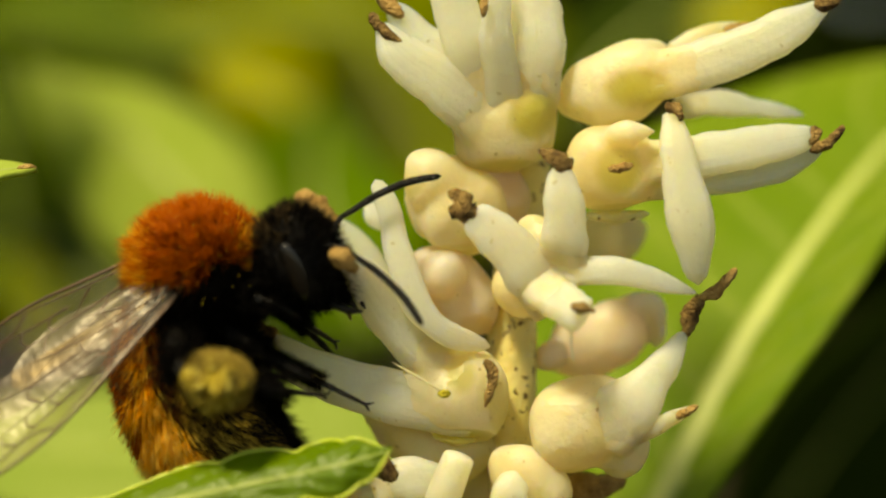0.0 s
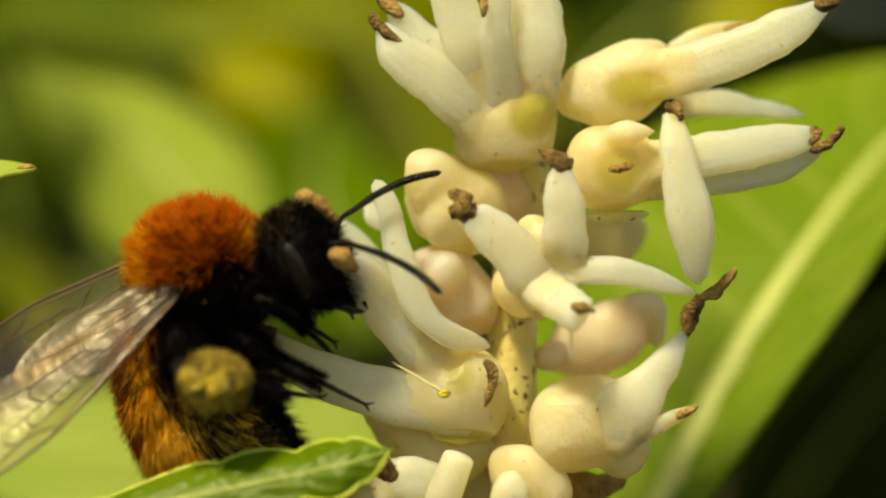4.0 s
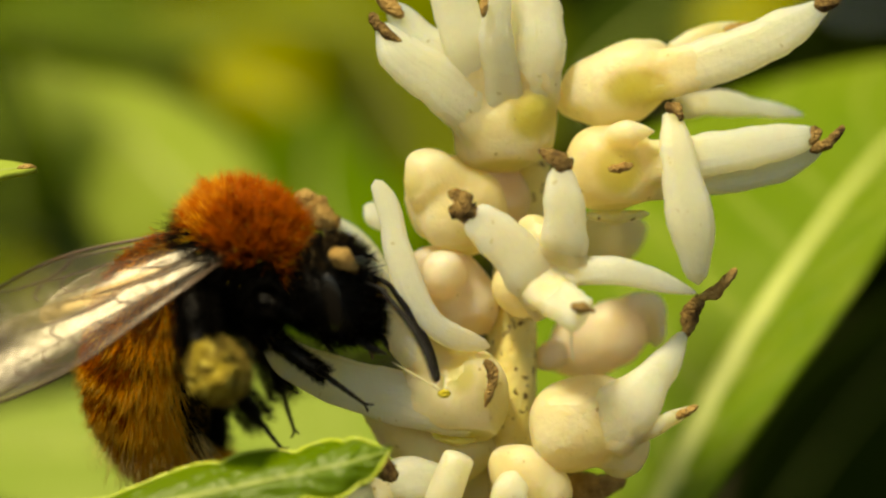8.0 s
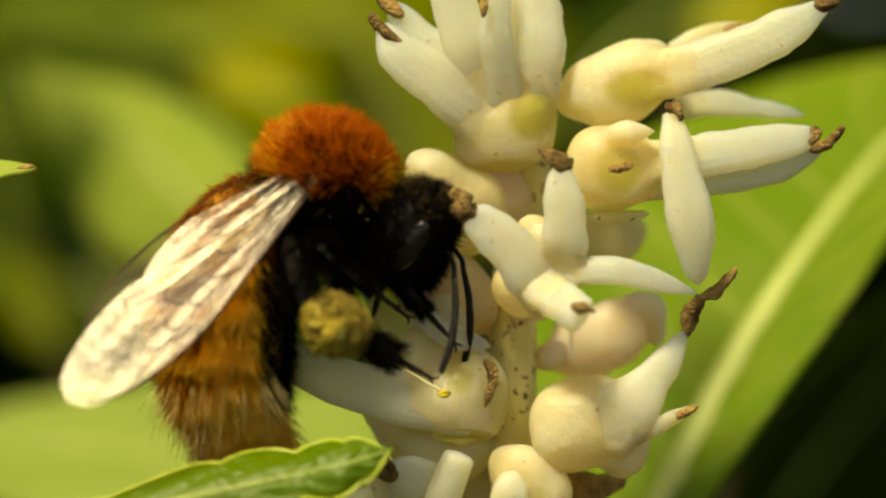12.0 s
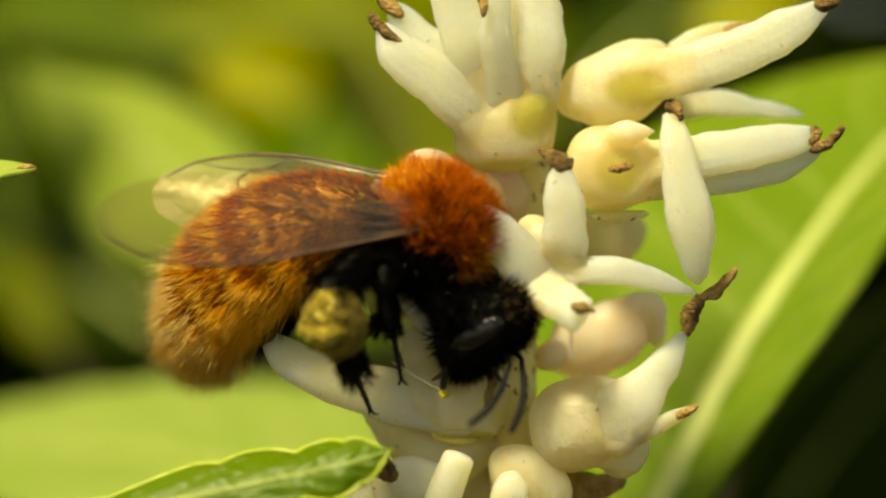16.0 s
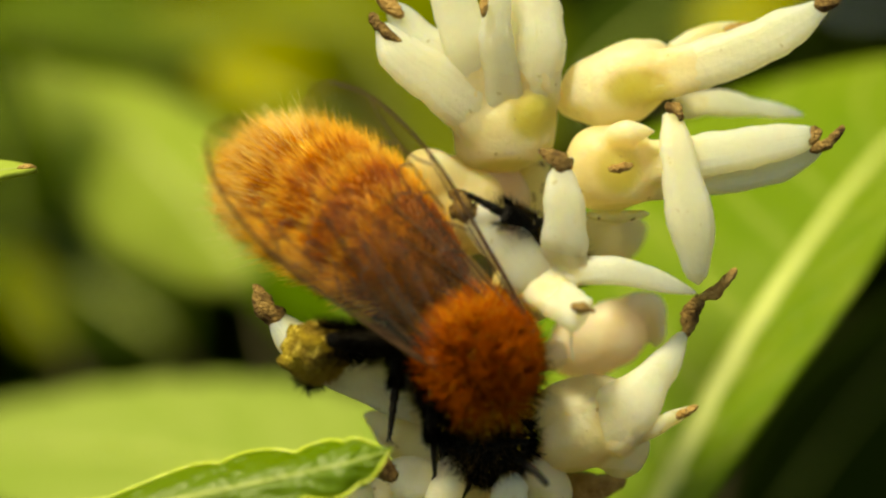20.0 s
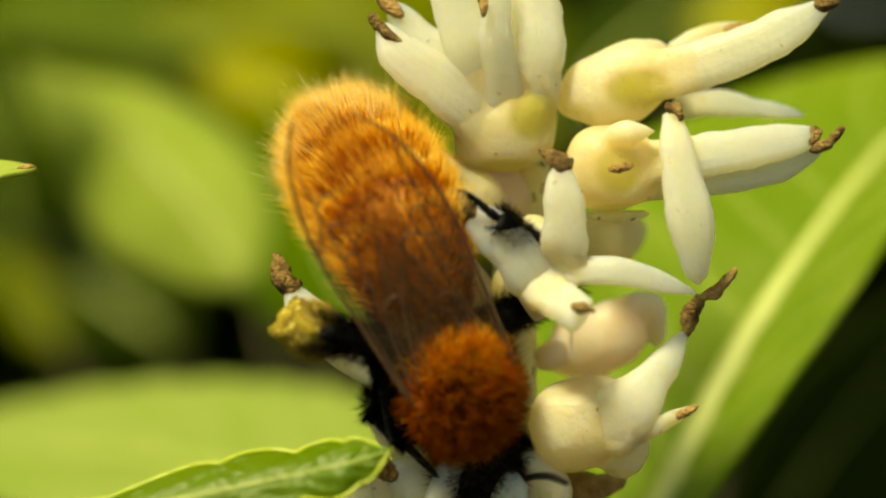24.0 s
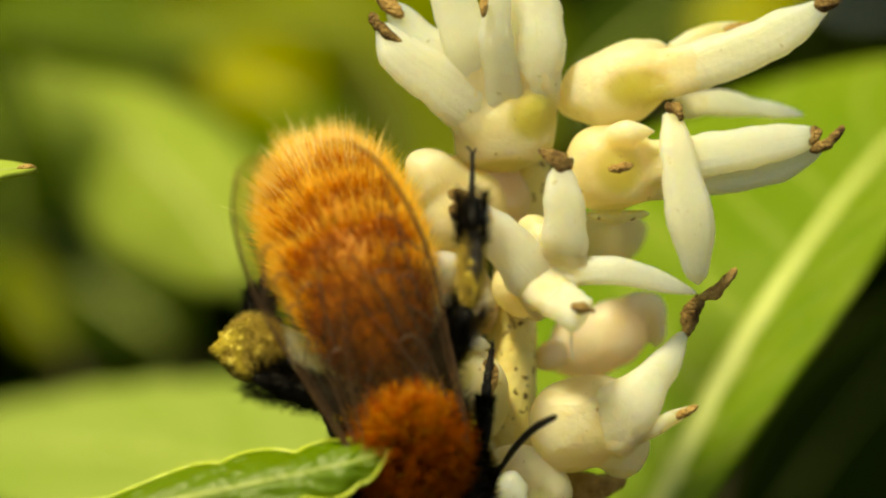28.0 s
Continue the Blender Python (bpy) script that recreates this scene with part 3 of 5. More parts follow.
def graded(ob, rings, sides, upto=0.35, power=0.9):
    """Cup-coloured pigment at a petal's base that fades along it."""
    values = np.repeat(np.clip(1 - np.arange(rings) / (rings - 1) / upto, 0, 1) * power, sides).astype(np.float32)
    layer = ob.data.attributes.new("tinge", "FLOAT", "POINT")
    layer.data.foreach_set("value", values)
    a = np.tile(np.arange(sides) / sides * 2 * math.pi, rings)
    along = np.repeat(np.arange(rings) / (rings - 1), sides)
    shift = sum(ob.data.vertices[0].co) * 4000
    fibre = np.stack([along * 1.6 + shift, np.cos(a) * 4.5, np.sin(a) * 4.5], 1).astype(np.float32)
    layer = ob.data.attributes.new("fibre", "FLOAT_VECTOR", "POINT")
    layer.data.foreach_set("vector", fibre.ravel())


def scar(parent, u, v, d, w, h, lean=0.0, mat=None, name="anther", label=""):
    """A small oval swelling lying on the front of a cup."""
    c, s = math.cos(radians(lean)), math.sin(radians(lean))
    pts = [(u - c * w / 2, v + s * w / 2, d), (u, v, d - 0.12), (u + c * w / 2, v - s * w / 2, d)]
    return swept(name, mat or NECTARY, parent, pts, [h, h, h], 0.3, label=label, sides=14, rings=14, lump=0.15, grain=1500, ends=(0.5, 0.5))


swept("stalk", STALK, spike, [(905, 1130, 2), (905, 900, 2), (903, 760, 2), (905, 640, 2), (908, 540, 2.2), (925, 420, 2.6), (935, 320, 2.9), (932, 150, 3.2), (930, -80, 3.3), (930, -260, 3.3)],
      [100, 98, 94, 92, 90, 84, 80, 76, 60, 40], 1.0, sides=20, rings=60, lump=0.06)
swept("spike_top", CUP, spike, [(930, -120, 3), (930, -260, 3), (930, -330, 3)], [110, 130, 40], 1.0, lump=0.2, ends=(0.3, 0.4), label="cream bud cluster at the end of the spike")

# Floret in front, with four spread petals
f1 = cup([(890, 470, 0.6), (915, 510, 0.2), (955, 545, -0.6)], [70, 95, 80], label="cream floret with four spread strap petals", marks=((968, 480, 24, 20, 0.9),))
lobe(f1, [(915, 420, 0.2), (945, 410, -0.6), (970, 440, -1.2)], [40, 66, 50])
petal(f1, [(985, 545, -1.2), (935, 480, -2.0), (880, 420, -2.3), (832, 372, -2.4)], [50, 94, 84, 62])
tip(f1, [(845, 390, -2.4), (822, 372, -2.6), (815, 350, -2.6), (792, 338, -2.5)], [44, 66, 46, 22])
petal(f1, [(985, 472, -1.6), (1000, 430, -2.2), (998, 360, -2.4), (990, 290, -2.2)], [52, 86, 72, 44])
tip(f1, [(1012, 300, -2.2), (992, 288, -2.4), (970, 276, -2.4), (953, 264, -2.3)], [36, 48, 30, 16])
petal(f1, [(975, 492, -1.6), (1060, 478, -2.0), (1140, 490, -2.0), (1235, 520, -1.6)], [40, 52, 46, 14])
petal(f1, [(950, 508, -1.8), (995, 535, -2.8), (1025, 555, -3.2), (1038, 562, -3.3)], [50, 74, 70, 52], 0.8)
tip(f1, [(1010, 540, -3.75), (1030, 546, -3.9), (1055, 551, -3.8)], [14, 26, 8])
swept("filament", PETAL, f1, [(1012, 575, -3), (1011, 610, -3), (1015, 642, -3)], [5, 4, 4], 1.0, sides=6, rings=8, label="thread-like filament")

# Large floret at the upper left of the spike
f2 = cup([(892, 306, 1.2), (890, 262, 0.6), (888, 205, 0.5), (868, 140, 0.6)], [90, 172, 194, 110], flat=0.62, ends=(0.25, 0.4), label="large cream floret with petals pointing up", marks=((945, 205, 42, 46, 1.0), (905, 300, 60, 16, 0.9), (800, 210, 14, 40, 0.3)))
petal(f2, [(905, 262, 0.4), (800, 164, -0.6), (712, 100, -1.0), (672, 40, -0.8)], [100, 104, 80, 34])
petal(f2, [(890, 240, 0.6), (800, 112, 0.2), (735, 60, 0.3), (690, 5, 0.4)], [90, 84, 66, 40])
petal(f2, [(892, 262, 0.5), (838, 100, -0.5), (806, 10, -0.6), (780, -90, -0.4)], [100, 96, 82, 50])
petal(f2, [(905, 255, 0.3), (882, 100, -0.7), (880, 10, -1.0), (890, -80, -0.8)], [80, 64, 52, 24])
petal(f2, [(925, 250, 0.8), (948, 100, 0.2), (945, 20, 0.4), (930, -70, 0.6)], [90, 104, 100, 56], 0.8)
tip(f2, [(655, 22, -1.0), (668, 42, -1.1), (690, 62, -1.2), (712, 74, -1.2)], [16, 26, 28, 10])
tip(f2, [(672, -16, 0.1), (690, 8, 0), (706, 24, 0), (716, 24, 0)], [34, 40, 34, 12], TAN)
tip(f2, [(856, -10, -1.4), (857, 12, -1.5), (855, 32, -1.4)], [18, 18, 8], TAN)

# Floret pointing to the upper right
f3 = cup([(985, 195, 1.6), (1050, 160, 1.0), (1120, 140, 0.8), (1195, 140, 0.8)], [80, 136, 146, 110], flat=0.7, label="cream floret with one long petal", marks=((1130, 160, 56, 36, 1.0), (1010, 215, 40, 24, 0.4)))
lobe(f3, [(1020, 150, 1.6), (1095, 116, 1.4), (1150, 98, 1.2), (1200, 108, 1.2)], [50, 74, 64, 36])
petal(f3, [(1110, 150, 0.2), (1260, 108, 0.2), (1370, 62, 0.0), (1470, 4, 0.0)], [66, 92, 80, 36])
tip(f3, [(1440, 10, -0.1), (1468, 4, -0.2), (1490, -4, -0.2)], [26, 36, 16])
swept("petal", CUP, f3, [(1180, 100, 1.8), (1250, 66, 1.8), (1320, 46, 1.8)], [40, 44, 20], 0.6, label="yellowed petal", lump=0.15)
tip(f3, [(1280, 56, 1.5), (1310, 46, 1.5), (1326, 40, 1.5)], [18, 20, 8], TAN)
petal(f3, [(1190, 190, 2.4), (1270, 182, 2.4), (1350, 192, 2.6), (1424, 204, 2.8)], [50, 50, 34, 12])

# Floret at the right, seen into its throat
# The lower olive mark puts shade under the cup into its pigment.
f4 = cup([(1005, 300, 0.8), (1050, 300, 0.2), (1110, 302, 0.0), (1185, 310, 0.2)], [100, 150, 156, 90], flat=0.75, label="cream floret with two long side petals", marks=((1096, 302, 40, 44, 1.0), (1100, 378, 70, 16, 0.9)))
petal(f4, [(1060, 296, -0.5), (1240, 276, -0.4), (1360, 255, -0.2), (1452, 238, 0.0)], [70, 78, 70, 40])
petal(f4, [(1080, 330, 0.2), (1240, 316, 0.0), (1360, 299, 0.2), (1455, 268, 0.2)], [70, 66, 60, 24])
tip(f4, [(1440, 222, -0.2), (1444, 240, -0.4), (1434, 258, -0.3)], [18, 24, 16])
tip(f4, [(1432, 268, -0.4), (1460, 258, -0.6), (1482, 238, -0.6), (1494, 222, -0.5)], [14, 26, 24, 14])
petal(f4, [(1188, 195, -1.0), (1198, 270, -1.6), (1222, 390, -1.8), (1236, 505, -1.6)], [34, 60, 84, 44], 0.6, rooted=False)
tip(f4, [(1176, 190, -1.2), (1192, 190, -1.4), (1204, 204, -1.5), (1204, 216, -1.4)], [18, 28, 22, 10])
tip(f4, [(1076, 300, -1.75), (1098, 297, -1.9), (1122, 292, -1.8)], [14, 26, 12], TAN)
lobe(f4, [(1070, 240, -0.8), (1110, 236, -1.2), (1165, 232, -1.0)], [36, 50, 16])
# Strip along the underside, added in place of the cup's shade.
swept("underside_shade", STALK, f4, [(1035, 380, 0.6), (1090, 384, 0.4), (1150, 378, 0.6)], [16, 24, 12], 0.7, lump=0.2)
swept("floret", CUP, spike, [(1020, 400, 4.4), (1080, 420, 4.2), (1145, 400, 4.4)], [90, 110, 60], 0.8, lump=0.1, ends=(0.3, 0.3), label="olive-cream floret in the shade behind")

# Left side florets
f5 = cup([(890, 400, 1.8), (840, 380, 1.0), (780, 350, 0.8), (715, 320, 1.0)], [120, 168, 160, 90], flat=0.65, label="cream floret with a folded rim", marks=((726, 320, 22, 30, 0.7), (800, 448, 60, 12, 0.6)))
lobe(f5, [(712, 318, 0.3), (760, 322, 0.1), (850, 360, 0.5)], [90, 116, 70])
lobe(f5, [(752, 362, 0.2), (805, 388, 0.1), (860, 410, 0.4)], [100, 124, 80])
swept("floret", BUD, spike, [(835, 262, 1.9), (862, 300, 1.3), (896, 350, 1.3), (916, 400, 1.6)], [50, 90, 90, 54], 0.9, lump=0.08, ends=(0.3, 0.3), label="pale pinkish closed bud")
f6 = cup([(730, 450, 1.6), (775, 490, 1.2), (830, 540, 1.4), (868, 590, 2.0)], [80, 140, 130, 60], BUD, label="pale pinkish round bud", marks=((842, 578, 34, 16, 0.6),))
lobe(f6, [(752, 456, 0.2), (780, 482, -0.1), (812, 512, 0.2)], [50, 92, 60])
petal(spike, [(664, 318, -1.0), (688, 370, -1.2), (706, 450, -1.5), (732, 530, -1.6), (788, 588, -1.4), (868, 614, -0.2)], [26, 42, 50, 54, 46, 30], 0.5, rings=40)
petal(spike, [(650, 360, 1.6), (665, 385, 1.4), (690, 410, 1.4)], [20, 38, 20], 0.5)

# Floret on which the bee sits
# The mark along the bottom is underside shade, laid in as olive pigment.
f7 = cup([(890, 706, 1.0), (850, 706, 0.3), (800, 696, -0.1), (738, 664, -0.2)], [110, 160, 172, 120], flat=0.72, label="cream floret gripped by the bee", marks=((815, 662, 26, 34, 0.7), (815, 776, 60, 14, 0.95), (885, 720, 18, 50, 0.5)))
UP_HINGE = at(840, 680, 0.0)
up_petal = part("petal", limb([at(*p) for p in ((850, 690, 0.2), (755, 618, -0.6), (688, 548, -1.2), (642, 492, -2.1), (604, 462, -3.2))], [w * 0.5 * UNIT for w in (100, 106, 92, 72, 30)], 0.46,
                (0.1, -1, 0.2), 14, 34, 0.10, ends=(0.05, 0.12), groove=0.3, origin=UP_HINGE), PETAL, spike, "upright strap petal that the bee pushes aside")
up_petal.location = UP_HINGE - SP
graded(up_petal, 34, 14)
up_tip = limb([at(*p) for p in ((582, 446, -3.9), (605, 460, -3.8), (632, 482, -3.2))], [w * 0.34 * UNIT for w in (24, 46, 26)], 0.9, (0, -1, 0), 12, 22, 0.45, 3000, origin=UP_HINGE, ridge=0.22, lobes=4)
part("withered_tip", up_tip, TAN, up_petal, "tan withered tip")
rear_petal = petal(spike, [(800, 660, 1.5), (705, 560, 1.9), (640, 455, 2.0), (575, 385, 1.9)], [80, 84, 66, 40], rings=30)
tip(rear_petal, [(600, 404, 1.7), (566, 380, 1.5), (540, 354, 1.5), (520, 348, 1.6)], [40, 64, 58, 26], TAN, flat=0.6)
HINGE = at(850, 722, -0.2)
low_petal = part("petal", limb([at(*p) for p in ((850, 722, -0.2), (740, 698, -0.6), (620, 655, -0.7), (530, 605, -0.6), (480, 550, -0.4))], [w * 0.5 * UNIT for w in (110, 104, 88, 70, 34)], 0.55,
                 (0.1, -1, 0.2), 14, 34, 0.06, ends=(0.05, 0.12), groove=0.12, origin=HINGE), PETAL, spike, "long bent strap petal")
low_petal.location = HINGE - SP
graded(low_petal, 34, 14, 0.2)
for c in CUPS:
    if c[0] == f7:
        for pts, widths, flat in ((((850, 690, 0.2), (800, 652, -0.2), (755, 618, -0.6), (720, 582, -0.9)), (112, 112, 104, 66), 0.5), (((850, 722, -0.2), (795, 712, -0.4), (740, 698, -0.6), (680, 678, -0.65)), (116, 116, 104, 60), 0.6)):
            c[3].append(limb([at(*p) for p in pts], [w * 0.5 * UNIT for w in widths], flat, (0.1, -1, 0.2), 20, 20, ends=(0.1, 0.3), origin=SP, groove=0.2))
low_tip = limb([at(*p) for p in ((500, 575, -0.4), (478, 548, -0.5), (462, 520, -0.5), (448, 500, -0.4))], [w * 0.5 * UNIT for w in (30, 40, 30, 14)], 0.6, (0, -1, 0), 9, 14, 0.7, 2600, origin=HINGE)
part("withered_tip", low_tip, WITHERED, low_petal, "brown withered tip")
swept("filament", FILAMENT, f7, [(692, 640, -1.6), (740, 668, -1.7), (788, 696, -1.8)], [3, 4, 4], 1.0, sides=6, rings=10, label="yellow filament")
scar(f7, 786, 697, -1.7, 24, 16, 0, ANTHER, "anther", "yellow anther")
tip(f7, [(858, 636, -1.2), (872, 660, -1.4), (868, 690, -1.4), (858, 722, -1.2)], [20, 26, 24, 10])
# Olive strip below the cup; its colour stands for shade.
swept("underside_shade", NECTARY, f7, [(765, 768, 0.0), (810, 778, -0.2), (860, 768, 0.2)], [16, 24, 12], 0.8, lump=0.2, label="olive strip put in for the shade under the cup")

# Lower right floret with a long withered petal
# The mark at the bottom edge colours in the shade beneath this floret.
f8 = cup([(950, 770, 0.8), (1000, 758, 0.1), (1060, 752, 0.0), (1120, 780, 0.4)], [110, 165, 172, 110], ends=(0.3, 0.35), label="swollen cream floret with a withered petal", marks=((1050, 845, 80, 14, 0.8), (1060, 770, 16, 40, 0.25)))
petal(f8, [(1058, 775, -0.9), (1108, 727, -1.2), (1170, 655, -0.9), (1213, 585, -0.6)], [104, 112, 60, 26], 0.6, groove=0.1)
tip(f8, [(1196, 740, -1.5), (1216, 730, -1.6), (1236, 718, -1.5)], [16, 24, 12], TAN)
tip(f8, [(1214, 600, -0.6), (1222, 560, -0.7), (1235, 535, -0.8), (1250, 520, -0.7)], [20, 44, 36, 18])
tip(f8, [(1232, 530, -0.8), (1265, 518, -0.9), (1288, 495, -0.9), (1304, 474, -0.8)], [14, 28, 26, 14], TAN)
swept("petal", CUP, f8, [(1110, 780, -1.0), (1150, 760, -1.2), (1195, 738, -1.2), (1232, 720, -1.0)], [30, 34, 26, 12], 0.6, label="shrivelled yellow petal", lump=0.25)
lobe(f8, [(1050, 790, -0.1), (1100, 790, -0.2), (1150, 785, 0.3)], [90, 120, 60])
lobe(f8, [(1060, 740, 0.0), (1110, 725, -0.3), (1150, 690, -0.3)], [100, 116, 80])
swept("floret", CUP, spike, [(800, 900, 3.0), (880, 860, 2.6), (980, 880, 2.8)], [120, 170, 120], 0.7, lump=0.15, ends=(0.3, 0.3), label="shaded cream floret at the foot of the spike")
# Brown lump added where only shade lies under the floret.
swept("shade_lump", TAN, f8, [(975, 862, 1.8), (1040, 862, 1.6), (1110, 850, 1.8)], [50, 64, 30], 0.8, lump=0.4, label="brown lump put in for the shade under the floret")

# Bud behind at the right
f9 = cup([(975, 650, 4.2), (1030, 615, 3.6), (1090, 590, 3.4), (1160, 570, 3.6)], [80, 124, 128, 70], BUD, label="pinkish cream bud in the shade", marks=((1155, 600, 12, 40, 0.5),))
lobe(f9, [(1090, 560, 3.2), (1150, 540, 3.0), (1164, 580, 3.0), (1158, 622, 3.2)], [80, 50, 34, 26])
swept("floret", BUD, spike, [(955, 615, 2.4), (975, 630, 2.2), (990, 650, 2.4)], [46, 66, 46], 0.9, ends=(0.4, 0.4), label="small pale bud")

# Florets at the foot of the spike
f10 = cup([(880, 790, 1.4), (800, 800, 1.2), (720, 770, 1.4), (640, 730, 2.0)], [80, 120, 110, 40], label="cream floret at the foot of the spike")
petal(f10, [(660, 870, -0.4), (720, 850, -0.8), (790, 850, -0.6)], [50, 84, 60])
tip(f10, [(650, 802, -1.9), (672, 824, -2.0), (702, 850, -1.8)], [40, 58, 34])
f11 = cup([(760, 960, -0.8), (785, 880, -1.2), (815, 800, -1.4)], [60, 64, 58], PETAL, ends=(0.05, 0.05), lump=0.08, label="cut-off cream petal tube")
f12 = cup([(990, 920, -0.2), (930, 850, -0.4), (870, 800, -0.2)], [120, 110, 70], label="cream floret with a broken petal", marks=((940, 880, 30, 16, 0.4),))
petal(f12, [(880, 940, -1.6), (905, 870, -1.8), (925, 850, -1.6)], [50, 64, 40], 0.8)
petal(spike, [(560, 960, 0.2), (620, 890, 0), (680, 850, 0), (720, 850, 0.3)], [40, 62, 44, 20])

finish_cups()
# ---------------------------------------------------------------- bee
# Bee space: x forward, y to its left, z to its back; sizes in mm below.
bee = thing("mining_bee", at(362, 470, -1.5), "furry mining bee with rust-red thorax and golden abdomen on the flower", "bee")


def egg(a, b, c, cx=0.0, cy=0.0, cz=0.0, sides=28, rings=20, shape=None):
    """An ovoid with half axes a, b, c; shape(x, y, z) may bend it."""
    verts, faces = [], []
    for i in range(rings + 1):
        th = math.pi * (0.002 + 0.996 * i / rings)
        for j in range(sides):
            ph = 2 * math.pi * j / sides
            p = Vector((math.cos(th), math.sin(th) * math.cos(ph), math.sin(th) * math.sin(ph)))
            p = Vector((p.x * a + cx, p.y * b + cy, p.z * c + cz))
            if shape:
                p = shape(p)
            verts.append(p * MM)
    for i in range(rings):
        for j in range(sides):
            k = (j + 1) % sides
            faces.append((i * sides + j, (i + 1) * sides + j, (i + 1) * sides + k, i * sides + k))
    return verts, faces


def pile(n, a, b, c, centre, length, radius, keep, way, seed, shape=None, spread=0.35, clump=0.0):
    """Hairs on an ovoid. keep(p): whether a hair grows at p of the unit sphere; way(p, normal): its direction; length(p)."""
    rng = np.random.default_rng(seed)
    bases, ways, lens = [], [], []
    while len(bases) < n:
        p = Vector(rng.normal(size=3)).normalized()
        if not keep(p, rng.random()):
            continue
        q = Vector((p.x * a, p.y * b, p.z * c)) + Vector(centre)
        nrm = Vector((p.x / a, p.y / b, p.z / c)).normalized()
        back = Vector((-1, 0, 0))
        if shape:
            q2, q3 = shape(q + nrm * 0.02), shape(q + back * 0.02)
            q = shape(q)
            nrm, back = (q2 - q).normalized(), (q3 - q).normalized()
        w = way(p, nrm, back) + Vector(rng.normal(size=3)) * spread
        if clump:
            w += noise.noise_vector(q * 3.4) * clump
        bases.append(q * MM - nrm * (0.02 * MM))
        ways.append(w.normalized())
        lens.append(length(p) * rng.uniform(0.55, 1.15) * (1 + 0.35 * noise.noise(q * 2.6)) * MM)
    bend = np.array([(-0.2, 0, -0.2)])
    return strands(bases, ways, lens, radius * MM, bend, rng)


def fur_part(name, geo, mat, parent, label):
    """Hair too fine to pick apart."""
    slots = [0, 1] * (len(geo[1]) // 2) if isinstance(mat, list) else None
    return tagged(part(name, geo, mat, parent, label, slots), kind="stuff")


TH = (1.95, 1.68, 1.80)
thorax = part("thorax", egg(*TH), CUTICLE, bee, "black thorax under the pile")


def on_back(p, r):
    edge = 0.04 + 0.40 * max(0.0, p.x) + (0.45 if p.y > 0 else 0.22) * p.y * p.y
    return p.z > edge - 0.15 * (r - 0.5)


fur_part("back_fur", pile(10500, *TH, (0, 0, 0), lambda p: 1.0 + 0.16 * p.z, 0.0145, on_back, lambda p, n, back: n + Vector((-0.2, 0, 0.2)), 1, clump=1.0, spread=0.22), [FUR_RED, TIP_RED], bee, "dense rust-red fur on the back")
fur_part("collar_fur", pile(1500, *TH, (0, 0, 0), lambda p: 1.12, 0.009, lambda p, r: p.z > 0.10 and (p.x > 0.74 and r < 0.5 or p.x < -0.62), lambda p, n, back: n + Vector((0.1, 0, 0.3)), 2), FUR_GOLD, bee, "golden fringe of the back fur")
fur_part("side_fur", pile(9500, *TH, (0, 0, 0), lambda p: 1.15, 0.012, lambda p, r: not on_back(p, r), lambda p, n, back: n + Vector((-0.2, 0, -0.2)), 3), FUR_BLACK, bee, "black fur on the sides")

def grains(n, a, b, c, lift, seed):
    """Loose pollen grains caught in the fur."""
    rng = random.Random(seed)
    geos = []
    while len(geos) < n:
        p = Vector((rng.gauss(0, 1), rng.gauss(0, 1), rng.gauss(0, 1))).normalized()
        if p.z < -0.1:
            continue
        q = Vector((p.x * (a + lift), p.y * (b + lift), p.z * (c + lift))) * rng.uniform(0.93, 1.03)
        r = rng.uniform(0.012, 0.028)
        v = [(q + Vector(o) * r) * MM for o in ((1, 0, 0), (-1, 0, 0), (0, 1, 0), (0, -1, 0), (0, 0, 1), (0, 0, -1))]
        geos.append((v, [(0, 2, 4), (2, 1, 4), (1, 3, 4), (3, 0, 4), (2, 0, 5), (1, 2, 5), (3, 1, 5), (0, 3, 5)]))
    return joined(*geos)[0]


fur_part("pollen_dust", grains(230, *TH, 0.9, 3), ANTHER, bee, "yellow pollen grains in the fur")

# Abdomen: runs back along -x, arched downwards, five overlapping plates
AB = (4.80, 2.22, 2.25)
WAIST = (-1.85, 0, -0.55)


CURL = 0.13


def arch(p):
    """Bends the straight abdomen into an arc that curls under the body."""
    th = CURL * max(0.0, -p.x)
    return Vector((max(0.0, p.x) - math.sin(th) / CURL - p.z * math.sin(th), p.y, -(1 - math.cos(th)) / CURL + p.z * math.cos(th)))


TAIL = arch(Vector((-9.7, 0, 0)))
TAIL_LEAN = -math.atan2(TAIL.z, -TAIL.x)
abdomen = part("abdomen", egg(*AB, -4.95, 0, 0, 32, 30, arch), HIDE, bee, "brown abdomen under golden fur")
ABC = (-4.95, 0, 0)
for k in range(6):
    x0 = -1.0 - k * 1.32
    ring_v, ring_f = [], []
    for i in range(7):
        x = x0 - i * 0.22
        prof = math.sqrt(max(0.02, 1 - ((x + 4.95) / AB[0]) ** 2))
        grow = 1.015 + 0.02 * math.sin(math.pi * i / 6) + 0.012 * i / 6
        for j in range(17):
            a = math.pi * (j / 16)
            ring_v.append(arch(Vector((x, AB[1] * prof * grow * math.cos(a), AB[2] * prof * grow * math.sin(a)))) * MM)
    for i in range(6):
        for j in range(16):
            ring_f.append((i * 17 + j, i * 17 + j + 1, (i + 1) * 17 + j + 1, (i + 1) * 17 + j))
    part("tergite", (ring_v, ring_f), TERGITE, abdomen, "glossy brown back plate")


def band(p):
    return (-(p.x * AB[0]) + 4.95 - 1.0) % 1.32 / 1.32


def back_way(p, n, back):
    return n * 0.85 + back


